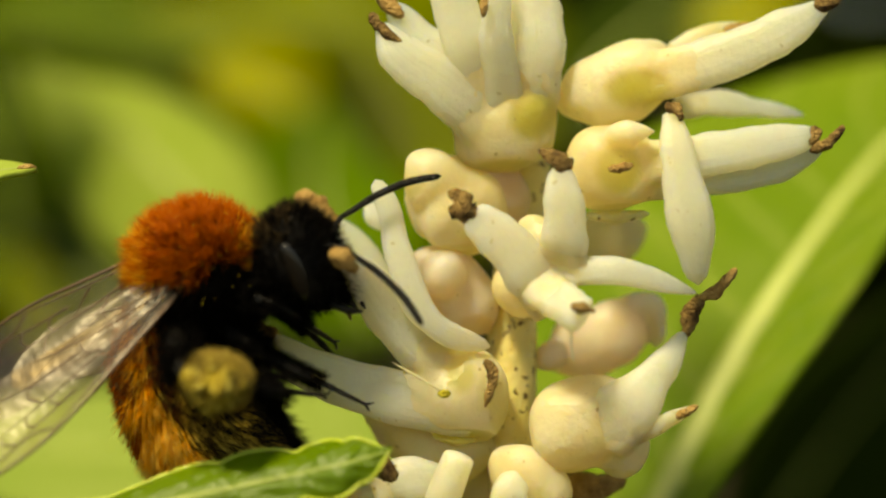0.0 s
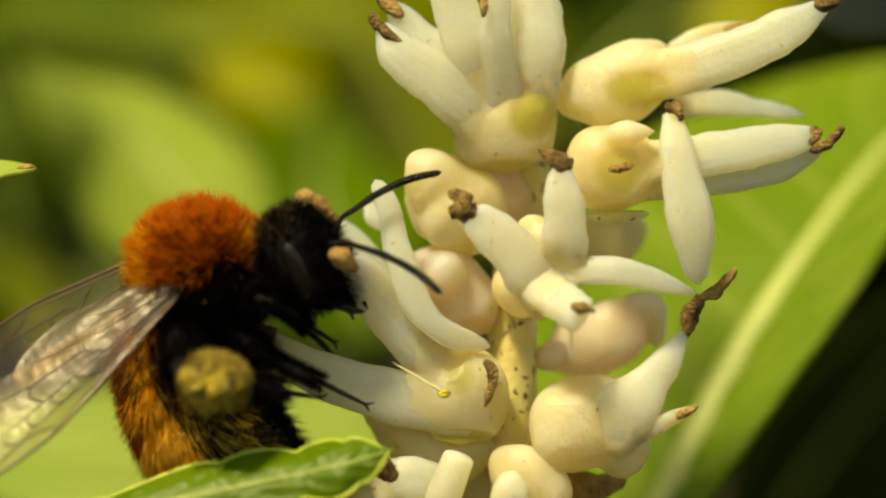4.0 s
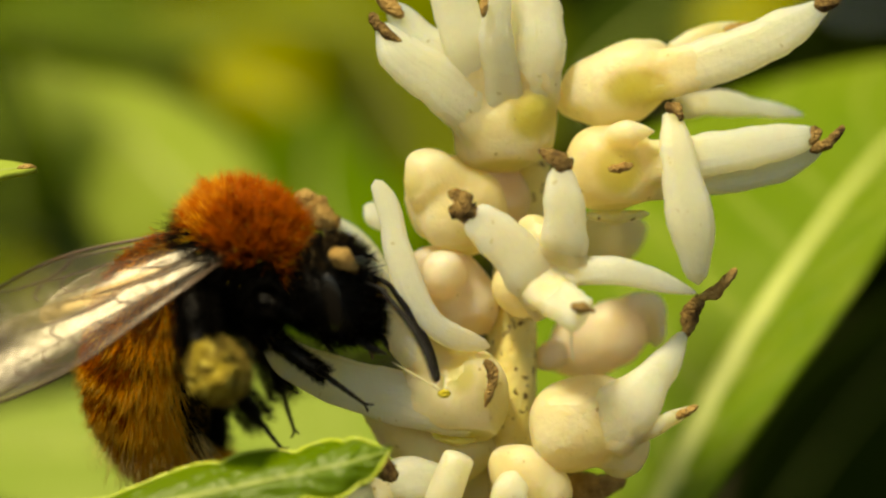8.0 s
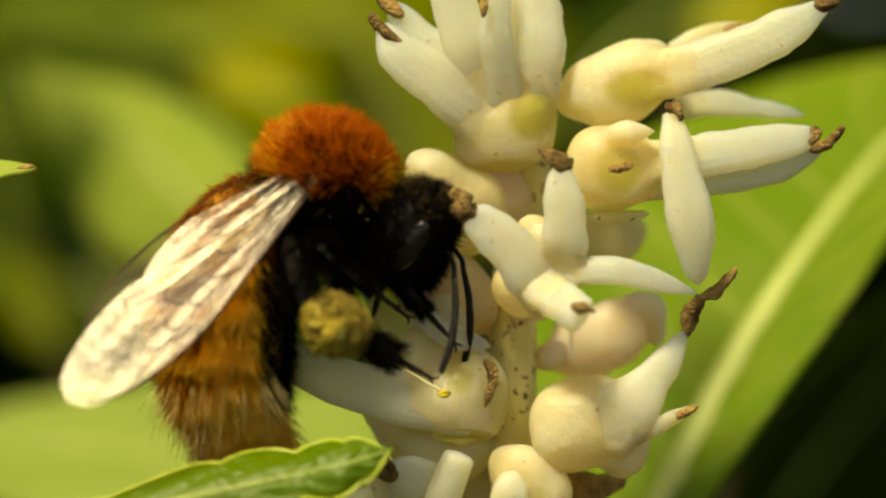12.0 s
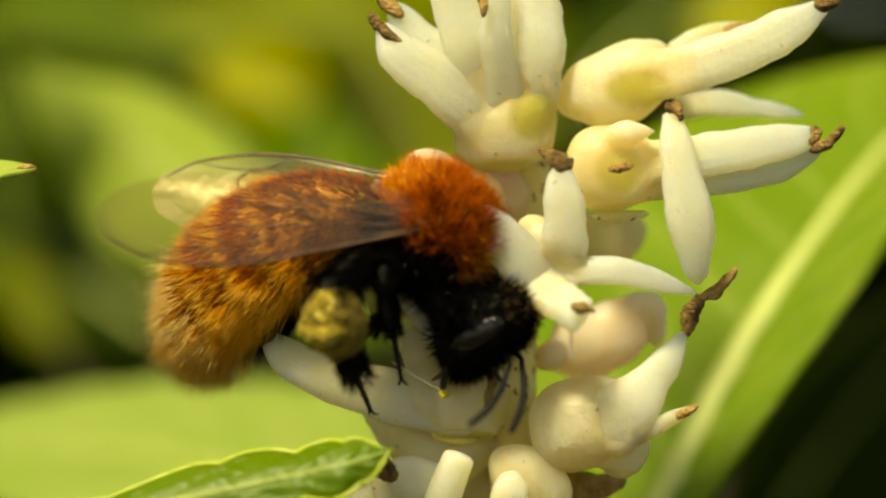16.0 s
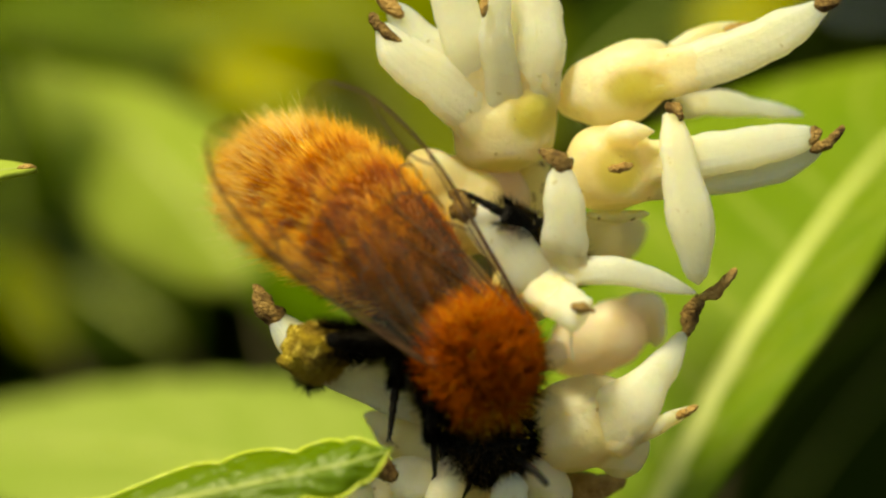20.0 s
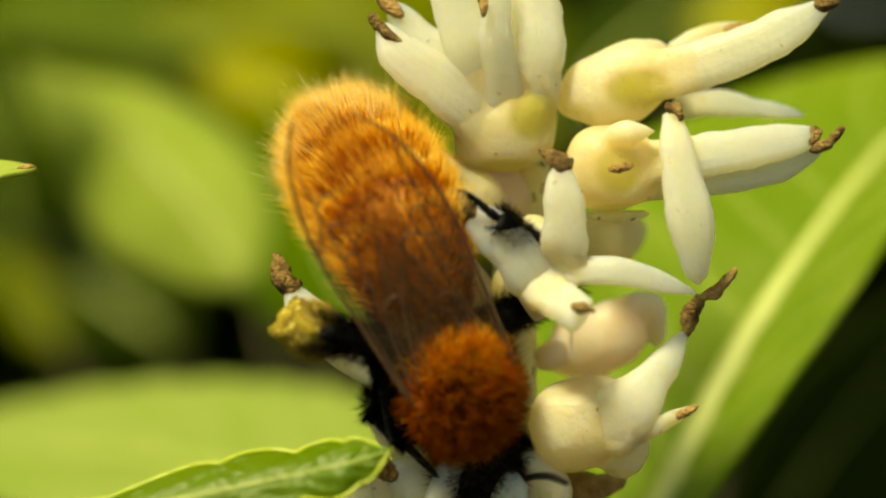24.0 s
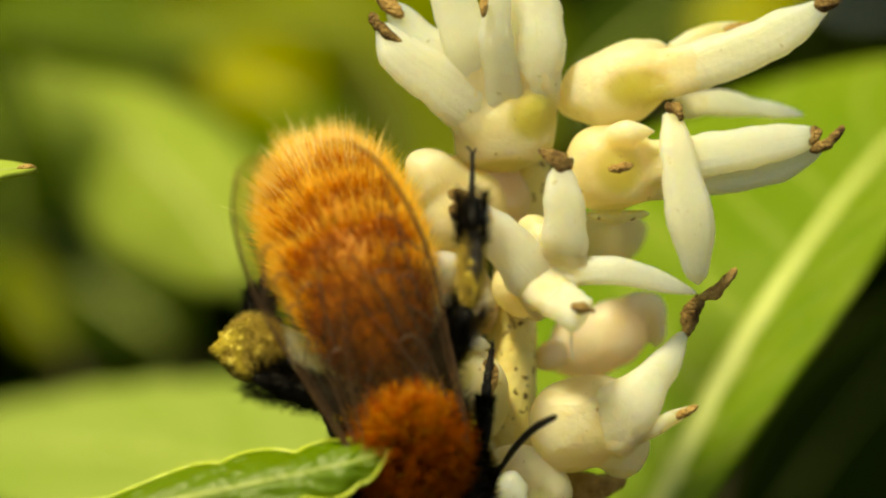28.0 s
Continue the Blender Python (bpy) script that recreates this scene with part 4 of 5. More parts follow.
def rusty(p, r):
    """Rust hair along the front of each back plate."""
    return band(p) < (0.74 if p.z > 0.6 else 0.50 if p.z > 0.45 else 0.20) + 0.25 * (r - 0.5) and p.x > -0.88


def dark_front(p, r):
    """The foremost plates carry dark hair, which also stands for shade under the folded wings."""
    return p.x > (0.20 if p.z > 0.25 else 0.40) + 0.6 * (r - 0.5)


fur_part("orange_fur", pile(7000, *AB, ABC, lambda p: 0.70 + 0.2 * band(p) - 0.28 * max(0.0, p.x), 0.015, lambda p, r: p.z > -0.05 and not dark_front(p, r) and (rusty(p, r) or r < 0.10), back_way, 4, arch, 0.2, 0.2), [FUR_ORANGE, TIP_ORANGE], abdomen, "rust-orange fur of the abdomen")
fur_part("golden_fur", pile(12500, *AB, ABC, lambda p: (1.0 if p.z > 0.6 else 1.34) + 0.25 * (p.x < -0.6) - 0.3 * max(0.0, p.x), 0.0135, lambda p, r: p.z > -0.08 - 0.3 * (p.x < -0.7) + 0.2 * (r - 0.5) and not dark_front(p, r) and (not rusty(p, r) or r < 0.17), back_way, 5, arch, 0.22, 0.22), [FUR_GOLD, TIP_GOLD], abdomen, "golden hair fringe of the abdomen")
fur_part("tail_fringe", pile(1700, *AB, ABC, lambda p: 1.85, 0.009, lambda p, r: p.x < -0.35 and p.z > -0.4, back_way, 12, arch, 0.3), FUR_CREAM, abdomen, "pale long hair fringe at the tail")
# Dark hair colour here includes the shade that the wings throw.
fur_part("waist_fur", pile(7000, *AB, ABC, lambda p: 0.62, 0.014, lambda p, r: p.z > -0.3 and dark_front(p, r), back_way, 9, arch, 0.3), [FUR_BROWN, FUR_ORANGE], abdomen, "dark brown fur at the waist")
fur_part("belly_fur", pile(7500, *AB, ABC, lambda p: 0.85, 0.012, lambda p, r: p.z < -0.05, back_way, 6, arch, 0.3), FUR_BLACK, abdomen, "black fur under the abdomen")

# Head: x is the way the face looks, z towards the crown
HD = (1.35, 1.75, 1.90)
HC = (1.50, 0, -0.45)


def jaw(p):
    k = max(0.0, -(p.z + 0.30)) / 2.00
    return Vector((p.x + 0.55 * k, p.y * (1 - 0.42 * k), p.z))


head = part("head", egg(*HD, *HC, 28, 22, jaw), CUTICLE, bee, "black head")
for sgn in (-1, 1):
    part("compound_eye", egg(0.44, 0.24, 1.10, 1.90, sgn * 1.48, -0.30, 16, 14), EYE, head, "glossy black eye")
    mand = limb([Vector((2.35, sgn * 0.65, -1.8)) * MM, Vector((2.9, sgn * 0.6, -2.3)) * MM, Vector((3.25, sgn * 0.1, -2.65)) * MM], [0.24 * MM, 0.17 * MM, 0.05 * MM], 0.7, (1, 0, 0), 8, 12)
    part("mandible", mand, CUTICLE, head, "curved black mandible")
part("tongue", limb([Vector((2.35, 0, -1.8)) * MM, Vector((2.6, 0, -2.4)) * MM, Vector((2.65, 0, -2.9)) * MM], [0.2 * MM, 0.14 * MM, 0.05 * MM], 0.8, (1, 0, 0), 8, 12), VEIN, head, "brown tongue sheath")
fur_part("face_fur", pile(6500, *HD, HC, lambda p: 0.62, 0.012, lambda p, r: p.z > -0.85 and (abs(p.y) < 0.8 or p.x < 0.15), lambda p, n, back: n + Vector((0.2, 0, 0.2)), 7, jaw), FUR_BLACK, head, "black face hair")
fur_part("pollen_dust", grains(34, HD[0] - 0.1, HD[1] - 0.1, HD[2] - 0.2, 0.5, 11), ANTHER, head, "yellow pollen grains on the head")
fur_part("crown_fur", pile(260, *HD, HC, lambda p: 0.7, 0.013, lambda p, r: p.z > 0.62 and p.x < 0.35, lambda p, n, back: n + Vector((0.3, 0, 0.1)), 8, jaw), FUR_BROWN, head, "pollen-dusted hair on the crown")


ANT = Vector((2.73, 0.42, 0.10))


def antenna(sgn):
    """Scape, elbow and long ringed flagellum along +x, bowed downwards."""
    base = Vector((ANT.x, sgn * ANT.y, ANT.z)) * MM
    pts = [Vector((0, 0, 0)), Vector((0.7, 0, 0.30)), Vector((1.15, 0, 0.28)), Vector((2.2, 0, 0.22)), Vector((3.4, 0, -0.05)), Vector((4.5, 0, -0.55))]
    v, f = limb([p * MM for p in pts], [0.08 * MM, 0.09 * MM, 0.10 * MM, 0.125 * MM, 0.135 * MM, 0.12 * MM], 1.0, (0, 1, 0), 10, 46, 0.10, 9000, ends=(0.02, 0.05))
    ob = part("antenna", (v, f), CUTICLE, head, "black ringed antenna")
    ob.location = base
    return ob


antenna_r, antenna_l = antenna(-1), antenna(1)

# Wings: x along the span, leading edge on the side of sgn
def fore_edge(x):
    """Leading and trailing edge of the forewing at span x (0 to 1), in mm."""
    mid = 0.10 - 0.75 * x
    half = 0.24 + 2.35 * x ** 0.9
    if x > 0.62:
        half = (0.24 + 2.35 * 0.62 ** 0.9) * math.sqrt(max(0.0, 1 - ((x - 0.62) / 0.38) ** 2)) ** 0.9
    return mid + half * 0.85, mid - half


def hind_edge(x):
    """The same for the hindwing."""
    mid = -0.55 - 0.9 * x
    half = 0.15 + 1.8 * x ** 0.9 if x < 0.55 else (0.15 + 1.8 * 0.55 ** 0.9) * math.sqrt(max(0.0, 1 - ((x - 0.55) / 0.45) ** 2))
    return mid + half * 0.7, mid - half


def membrane(edge, span, sgn, rows=44, cols=14, dip=0.0):
    verts, faces = [], []
    for i in range(rows + 1):
        x = i / rows
        a, b = edge(x)
        for j in range(cols + 1):
            q = j / cols
            y = a + (b - a) * q
            z = 0.05 * math.sin(q * 9 + x * 3) * (1 - q * 0.3) * math.sin(math.pi * min(1, x * 1.05)) - dip + 0.15 * x * x
            verts.append(Vector((x * span, sgn * y, z)) * MM)
    for i in range(rows):
        for j in range(cols):
            k = i * (cols + 1) + j
            faces.append((k, k + 1, k + cols + 2, k + cols + 1))
    return verts, faces


FORE_VEINS = (((0.0, 0.0), (0.3, 0.0), (0.6, 0.0), (0.85, 0.0), (0.98, 0.1)), ((0.0, 0.15), (0.25, 0.12), (0.5, 0.06), (0.62, 0.03)),
              ((0.05, 0.4), (0.3, 0.42), (0.45, 0.42), (0.72, 0.40)), ((0.06, 0.7), (0.3, 0.78), (0.5, 0.95)), ((0.36, 0.12), (0.40, 0.25), (0.45, 0.42)),
              ((0.58, 0.05), (0.66, 0.18), (0.78, 0.14), (0.86, 0.02)), ((0.45, 0.24), (0.56, 0.24), (0.70, 0.20)), ((0.52, 0.24), (0.54, 0.34), (0.52, 0.42)),
              ((0.62, 0.22), (0.64, 0.32), (0.62, 0.41)), ((0.70, 0.20), (0.73, 0.30), (0.72, 0.40)), ((0.56, 0.42), (0.58, 0.58), (0.54, 0.70)),
              ((0.32, 0.43), (0.36, 0.58), (0.36, 0.80)), ((0.36, 0.66), (0.54, 0.68), (0.66, 0.78)))
HIND_VEINS = (((0.0, 0.0), (0.5, 0.0), (0.95, 0.1)), ((0.02, 0.4), (0.4, 0.38), (0.75, 0.5)), ((0.4, 0.05), (0.42, 0.38)), ((0.3, 0.4), (0.5, 0.75)))


def vein_net(table, edge, span, sgn, thick, dip=0.0):
    geos = []
    for k, row in enumerate(table):
        pts = []
        for x, q in row:
            a, b = edge(x)
            z = 0.05 * math.sin(q * 9 + x * 3) * (1 - q * 0.3) * math.sin(math.pi * min(1, x * 1.05)) - dip + 0.15 * x * x
            pts.append(Vector((x * span, sgn * (a + (b - a) * q), z + 0.01)) * MM)
        r = thick
        geos.append(limb(pts, [r * MM * 1.3, r * MM, r * MM * 0.7], 0.8, (0, 0, 1), 6, 20))
    return joined(*geos)[0]


def wing(sgn):
    ob = part("forewing", membrane(fore_edge, 11.5, sgn), WING, bee, "clear brown-tinted veined wing")
    for k in range(len(FORE_VEINS)):
        part("vein", vein_net(FORE_VEINS[k:k + 1], fore_edge, 11.5, sgn, 0.062 if k == 0 else 0.034), VEIN, ob, "dark brown wing vein")
    (geo, counts) = joined(membrane(hind_edge, 6.8, sgn, 30, 10, 0.12), vein_net(HIND_VEINS, hind_edge, 6.8, sgn, 0.030, 0.12))
    part("hindwing", geo, [WING, VEIN], ob, "clear smaller hindwing", slots=[0] * counts[0] + [1] * counts[1])
    part("tegula", egg(0.36, 0.28, 0.18, 0.1, sgn * 0.05, -0.1, 12, 10), VEIN, ob, "glossy dark brown wing base")
    return ob


wing_r, wing_l = wing(1), wing(-1)

# Legs: femur and tibia are parts of the bee, the foot and pollen parts of the tibia
HIPS = {"front": (1.0, 0.75, -1.25), "mid": (0.0, 0.85, -1.45), "hind": (-0.95, 0.85, -1.35)}
BONES = {"front": (2.2, 3.4), "mid": (2.5, 4.0), "hind": (4.5, 5.3)}


def bristles(n, length, x0, x1, r, seed, ln=0.35, thick=0.012, bulge=False):
    rng = np.random.default_rng(seed)
    x = rng.uniform(x0, x1, n)
    a = rng.uniform(0, 2 * math.pi, n)
    nrm = np.stack([np.zeros(n), np.cos(a), np.sin(a)], 1)
    girth = np.sqrt(np.clip(1 - ((x - x0) / (x1 - x0) * 2 - 1) ** 2, 0.02, 1))[:, None] if bulge else 1.0
    bases = (np.stack([x, np.zeros(n), np.zeros(n)], 1) + nrm * r * 0.8 * girth) * MM
    ways = nrm * 0.8 + np.array([[0.6, 0, 0]]) + rng.normal(size=(n, 3)) * 0.25
    return strands(bases, ways, rng.uniform(0.5, 1, n) * ln * MM, thick * MM, np.array([(0.3, 0, 0)]), rng)


def leg(kind, seed, load=1.0):
    l1, l2 = BONES[kind]
    big = kind == "hind"
    r1 = 0.55 if big else 0.42
    femur = part("femur", limb([Vector((0, 0, 0)), Vector((l1 * 0.5 * MM, 0, 0.08 * MM)), Vector((l1 * MM, 0, 0))], [r1 * 0.7 * MM, r1 * MM, r1 * 0.65 * MM], 0.85, (0, 1, 0), 12, 16), CUTICLE, bee, "glossy black upper leg")
    fur_part("leg_hair", bristles(2600, l1, 0.1, l1, r1, seed, 0.8 if big else 0.66, 0.010), FUR_BLACK, femur, "black leg bristles")
    lt = l2 * 0.50
    r2 = 0.62 if big else 0.36
    tibia = part("tibia", limb([Vector((0, 0, 0)), Vector((lt * 0.6 * MM, 0, 0.05 * MM)), Vector((lt * MM, 0, 0))], [r2 * 0.55 * MM, r2 * 0.9 * MM, r2 * 0.75 * MM], 0.6, (0, 1, 0), 12, 16), CUTICLE, bee, "black lower leg")
    joints = []
    x = lt
    steps = (0.42, 0.18, 0.14, 0.12, 0.14)
    for i, s in enumerate(steps):
        w = (0.52 if big and i == 0 else 0.20 - 0.02 * i)
        e = x + s * (l2 - lt)
        joints.append(limb([Vector(((x - 0.12) * MM, 0, 0)), Vector(((x * 0.4 + e * 0.6) * MM, 0, 0)), Vector(((e + 0.08) * MM, 0, 0))], [w * 0.75 * MM, w * 0.9 * MM, w * 0.95 * MM], 0.6, (0, 1, 0), 8, 8))
        x = e
    for s in (-1, 1):
        joints.append(limb([Vector((x * MM, 0, 0)), Vector(((x + 0.22) * MM, s * 0.12 * MM, 0)), Vector(((x + 0.30) * MM, s * 0.2 * MM, -0.16 * MM))], [0.05 * MM, 0.04 * MM, 0.012 * MM], 1, (0, 0, 1), 6, 8))
    part("foot", joined(*joints)[0], CUTICLE, tibia, "jointed black foot with claws")
    fur_part("leg_hair", bristles(1500 if big else 2000, l2, 2.0 if big else 0.1, l2 * (0.74 if big else 0.58), r2 * (0.75 if big else 0.6), seed + 50, 0.55 if big else 0.42, 0.009), FUR_BLACK, tibia, "black leg bristles")
    if big:
        v, f = limb([Vector((-0.15 * MM, 0, 0.1 * MM)), Vector((1.1 * MM, 0, 0.14 * MM)), Vector((2.35 * MM, 0, 0.05 * MM))], [0.75 * load * MM, 1.2 * load * MM, 0.9 * load * MM], 0.85, (0, 1, 0), 30, 38, 0.42, 2400, ends=(0.4, 0.4))
        part("pollen_load", (v, f), POLLEN, tibia, "clumped yellow-brown pollen load")
        fur_part("pollen_hair", bristles(3200, l2, -0.1, 2.4, 1.25 * load, seed + 90, 0.42, 0.009, True), FUR_PALE, tibia, "dusty pollen-brush hair")
    return femur, tibia


LEGS = {}
for i, kind in enumerate(HIPS):
    for sgn, side in ((-1, "r"), (1, "l")):
        LEGS[kind + "_" + side] = (kind, sgn, *leg(kind, 20 + i * 2 + sgn, 0.9 if side == "r" else 0.32))

# ---------------------------------------------------------------- movement


def basis(x, z, place):
    """Pose with its x axis along x and its z axis near z."""
    x = Vector(x).normalized()
    y = Vector(z).cross(x).normalized()
    z = x.cross(y)
    m = Matrix((x, y, z)).transposed().to_4x4()
    m.translation = place
    return m


class Story:
    """Collects the bee's stances; whatever a stance leaves out stays as it was."""

    def __init__(self):
        self.state = {}
        self.rows = []

    def stance(self, t, **changes):
        self.state.update(changes)
        self.rows.append((t, dict(self.state)))


def bent_leg(hip, foot, l1, l2, pole):
    """Knee and reachable foot of a two-bone leg in bee space."""
    d = foot - hip
    ln = min(max(d.length, abs(l1 - l2) + 0.3 * MM), (l1 + l2) * 0.985)
    d = d.normalized()
    x = (l1 * l1 - l2 * l2 + ln * ln) / (2 * ln)
    h = math.sqrt(max(0.0, l1 * l1 - x * x))
    p = (pole - d * pole.dot(d)).normalized()
    return hip + d * x + p * h, hip + d * ln


def stances():
    s = Story()
    k = s.stance
    k(0.0, hinge=0.5, at=(358, 478, -1.5), fwd=(10, 8), up=(102, 22), abup=(213, -20), head=(14, 22), crown=(108, 14),
      wrn=(121, 58), wln=(100, 70), ar=(-31, 10), al=(36, -10),
      front_r=(590, 605, -1.8), front_l=(660, 560, 0.6), mid_r=(645, 715, -2.2), mid_l=(600, 640, 0.6), hind_r=(570, 700, -3.2), rear=(200, 60), hind_l=(520, 760, 1.5), sway=0.0, pull=0.0, push=0.0, feel=None, rear_l=None, ab=(530, 880, -1.0), wr=(-60, 850, -4.6), wl=(-90, 690, 1.5))
    k(1.0, at=(362, 478, -1.5), ar=(-29, 12), al=(-20, -10), ab=(530, 880, -1.0), wr=(-60, 850, -4.6), wl=(-90, 690, 1.5))
    k(1.5, ar=(-27, 12), al=(2, -10), ab=(530, 880, -1.0), wr=(-60, 850, -4.6), wl=(-90, 690, 1.5))
    k(2.0, at=(364, 480, -1.5), ar=(-22, 12), al=(13, -10), hind_r=(565, 703, -3.2), ab=(530, 880, -1.0), wr=(-60, 850, -4.6), wl=(-90, 690, 1.5))
    k(3.0, at=(362, 478, -1.5), ar=(-20, 12), al=(28, -10), ab=(530, 880, -1.0), wr=(-60, 850, -4.6), wl=(-90, 690, 1.5))
    k(3.5, ar=(-17, 12), al=(35, -10), ab=(530, 880, -1.0), wr=(-60, 850, -4.6), wl=(-90, 690, 1.5))
    k(5.5, ar=(-14, 14), al=(40, -10), ab=(530, 880, -1.0), wr=(-60, 850, -4.6), wl=(-90, 690, 1.5))
    k(6.0, ar=(-32, 14), al=(-20, -10), hind_r=(565, 700, -3.2), ab=(500, 880, -1.0), wr=(-50, 800, -4.6), wl=(-60, 650, 1.5))
    k(6.5, at=(375, 470, -1.5), ar=(-40, 14), al=(-48, -10), fwd=(4, 6), ab=(440, 870, 0.0), wr=(-40, 745, -4.6), wl=(-60, 640, 1.5))
    k(7.0, rear=(265, 70), at=(432, 450, -1.5), fwd=(-30, 4), up=(74, 18), abup=(170, 24), head=(2, 18), crown=(92, 16), wrn=(100, 50), ar=(-38, 16), al=(-35, -10), hind_r=(570, 690, -2.8), ab=(375, 860, 3.0), wr=(-60, 645, -4.6), wl=(-40, 560, 1.5))
    k(7.5, at=(432, 450, -1.5), ar=(-46, 16), al=(-4, -10), hind_r=(490, 790, -2.8), ab=(350, 855, 3.5), wr=(-40, 680, -4.6), wl=(-20, 610, 1.5))
    k(8.0, at=(432, 450, -1.5), ar=(-46, 16), al=(-50, -10), hind_r=(495, 790, -2.8), ab=(345, 855, 3.5), wr=(-30, 695, -4.6), wl=(-40, 560, 1.5))
    k(8.5, at=(425, 452, -1.5), ar=(-50, 16), al=(-52, -10), fwd=(-18, 5), up=(82, 20), hind_r=(490, 785, -2.8), ab=(335, 850, 3.5), wr=(-45, 705, -4.6), wl=(-50, 600, 1.5))
    k(9.0, at=(405, 482, -1.5), fwd=(6, 8), up=(104, 26), abup=(200, -5), head=(6, 16), crown=(92, 14), wrn=(114, 60), ar=(-48, 16), al=(-45, -10), front_r=(590, 620, -2.0), hind_r=(590, 750, -2.8), hind_l=(280, 470, 2.5), ab=(440, 880, 0.0), wr=(-30, 840, -4.6), wl=(-90, 600, 1.5), rear=(250, 60), wln=(112, 60))
    k(9.5, rear=(230, 40), at=(338, 495, -1.5), fwd=(32, 8), up=(124, 26), abup=(213, -20), head=(18, 12), crown=(108, 18), wrn=(130, 58), ar=(-28, 40), al=(-22, -10),
      front_r=(650, 480, -1.6), mid_r=(700, 536, -2), hind_r=(676, 722, -2.6), hind_l=(520, 760, 1.5), ab=(540, 880, -1.0), wr=(150, 860, -4.6), wl=(60, 830, 1.5), wln=(100, 70))
    k(10.0, at=(350, 482, -1.5), fwd=(46, 8), up=(138, 24), head=(34, 10), crown=(126, 20), wrn=(150, 60), ar=(-24, 40), al=(-26, 20), front_r=(785, 488, -1.4), mid_r=(705, 536, -2), hind_r=(720, 695, -2.8), ab=(600, 880, -1.0), wr=(250, 905, -4.6), wl=(170, 870, 1.5), rear=(215, 65))
    k(10.5, at=(372, 452, -1.5), fwd=(38, 8), up=(130, 26), head=(6, 10), crown=(98, 20), ar=(-48, 48), al=(-58, -10), front_r=(700, 500, -1.4), ab=(610, 880, -1.0), wr=(270, 890, -4.6), wl=(150, 850, 1.5))
    k(11.0, push=1.0, at=(535, 415, -1.5), fwd=(36, 8), up=(128, 30), abup=(225, 15), head=(-14, 5), crown=(76, 20), wrn=(138, 54), ar=(-82, 10), al=(-80, -10), front_r=(705, 540, -1.6), mid_r=(690, 600, -2), hind_r=(700, 680, -3.0), hind_l=(600, 720, 1.5), ab=(640, 800, -1.0), wr=(215, 835, -6.0), wl=(115, 845, 2.5), rear=(255, 70), wln=(126, 60))
    k(11.5, push=1.0, hinge=0.8, rear=(200, 60), at=(545, 330, -1.5), fwd=(-8, 6), up=(84, 22), abup=(185, 15), head=(-30, 5), crown=(60, 16), wrn=(114, 62), ar=(-88, 10), al=(-70, -10), front_r=(780, 575, -1.6), mid_r=(690, 580, -2), hind_r=(743, 660, -2.8), ab=(450, 800, -1.0), wr=(176, 753, -6.0), wl=(80, 693, 2.5))
    k(12.0, at=(580, 325, -1.5), fwd=(-16, 6), up=(76, 22), abup=(175, 24), head=(-36, 5), crown=(54, 16), wrn=(116, 64), ar=(-84, 10), al=(-76, -10), front_r=(812, 615, -1.8), mid_r=(720, 560, -2.2), hind_r=(760, 668, -2.8), hind_l=(640, 640, 1.5), ab=(445, 800, -1.0), wr=(180, 700, -6.0), wl=(55, 640, 2.5), wln=(112, 60))
    k(12.5, at=(590, 330, -1.5), fwd=(-22, 6), up=(70, 22), abup=(172, 26), head=(-42, 5), ar=(-86, 10), hind_r=(700, 660, -2.8), ab=(400, 760, -1.0), wr=(140, 600, -6.0), wl=(36, 536, 2.5), wln=(108, 60), wrn=(110, 66))
    k(14.5, hinge=1.1, wln=(90, 70), rear=(220, 60), at=(682, 345, -1.5), fwd=(-34, 8), up=(60, 24), abup=(150, 36), head=(-54, 5), crown=(36, 14), wrn=(95, 74), ar=(-92, 52), al=(-80, 52), front_r=(790, 690, -1.8), mid_r=(683, 622, -2.4), hind_r=(540, 672, -2.6), hind_l=(560, 640, 1.5), ab=(420, 562, 4.2), wr=(80, 343, -6.0), wl=(92, 222, 2.5))
    k(15.0, at=(690, 378, -1.5), fwd=(-40, 8), up=(54, 26), abup=(140, 38), head=(-60, 5), crown=(30, 14), ar=(-102, 52), front_r=(830, 680, -1.8), hind_r=(582, 695, -2.6), ab=(430, 590, 2.8), wrn=(108, 62), wr=(145, 405, -6.0), wl=(108, 292, 2.5))
    k(15.5, at=(748, 412, -1.5), fwd=(-46, 8), up=(48, 28), abup=(124, 48), head=(-66, 5), crown=(24, 14), wrn=(95, 78), ar=(-104, 52), front_r=(890, 680, -1.6), mid_r=(710, 670, -2.4), hind_r=(610, 725, -2.4), ab=(390, 590, 3.0), wr=(215, 425, -6.0), wl=(167, 290, 2.5))
    k(16.0, at=(770, 420, -1.5), ar=(-106, 52), hind_r=(655, 725, -2.2), ab=(355, 608, 3.0), wr=(235, 425, -6.0), wl=(180, 305, 2.5), rear=(205, 60))
    k(16.5, at=(802, 425, -1.5), fwd=(-48, 8), ar=(-96, 52), hind_r=(680, 735, -2.2), sway=0.6, ab=(310, 640, 4.2), wr=(290, 440, -6.0), wl=(230, 305, 2.5))
    k(17.0, at=(805, 425, -1.5), fwd=(-50, 8), up=(44, 30), abup=(120, 50), ar=(-118, 52), hind_r=(705, 740, -2.2), sway=1.0, ab=(270, 662, 4.2), wr=(255, 450, -6.0), wl=(182, 345, 2.5))
    k(17.5, at=(812, 432, -2.2), ar=(-108, 52), hind_r=(690, 738, -2.2), sway=0.7, ab=(290, 652, 4.2), wr=(280, 440, -6.0), wl=(220, 332, 2.5))
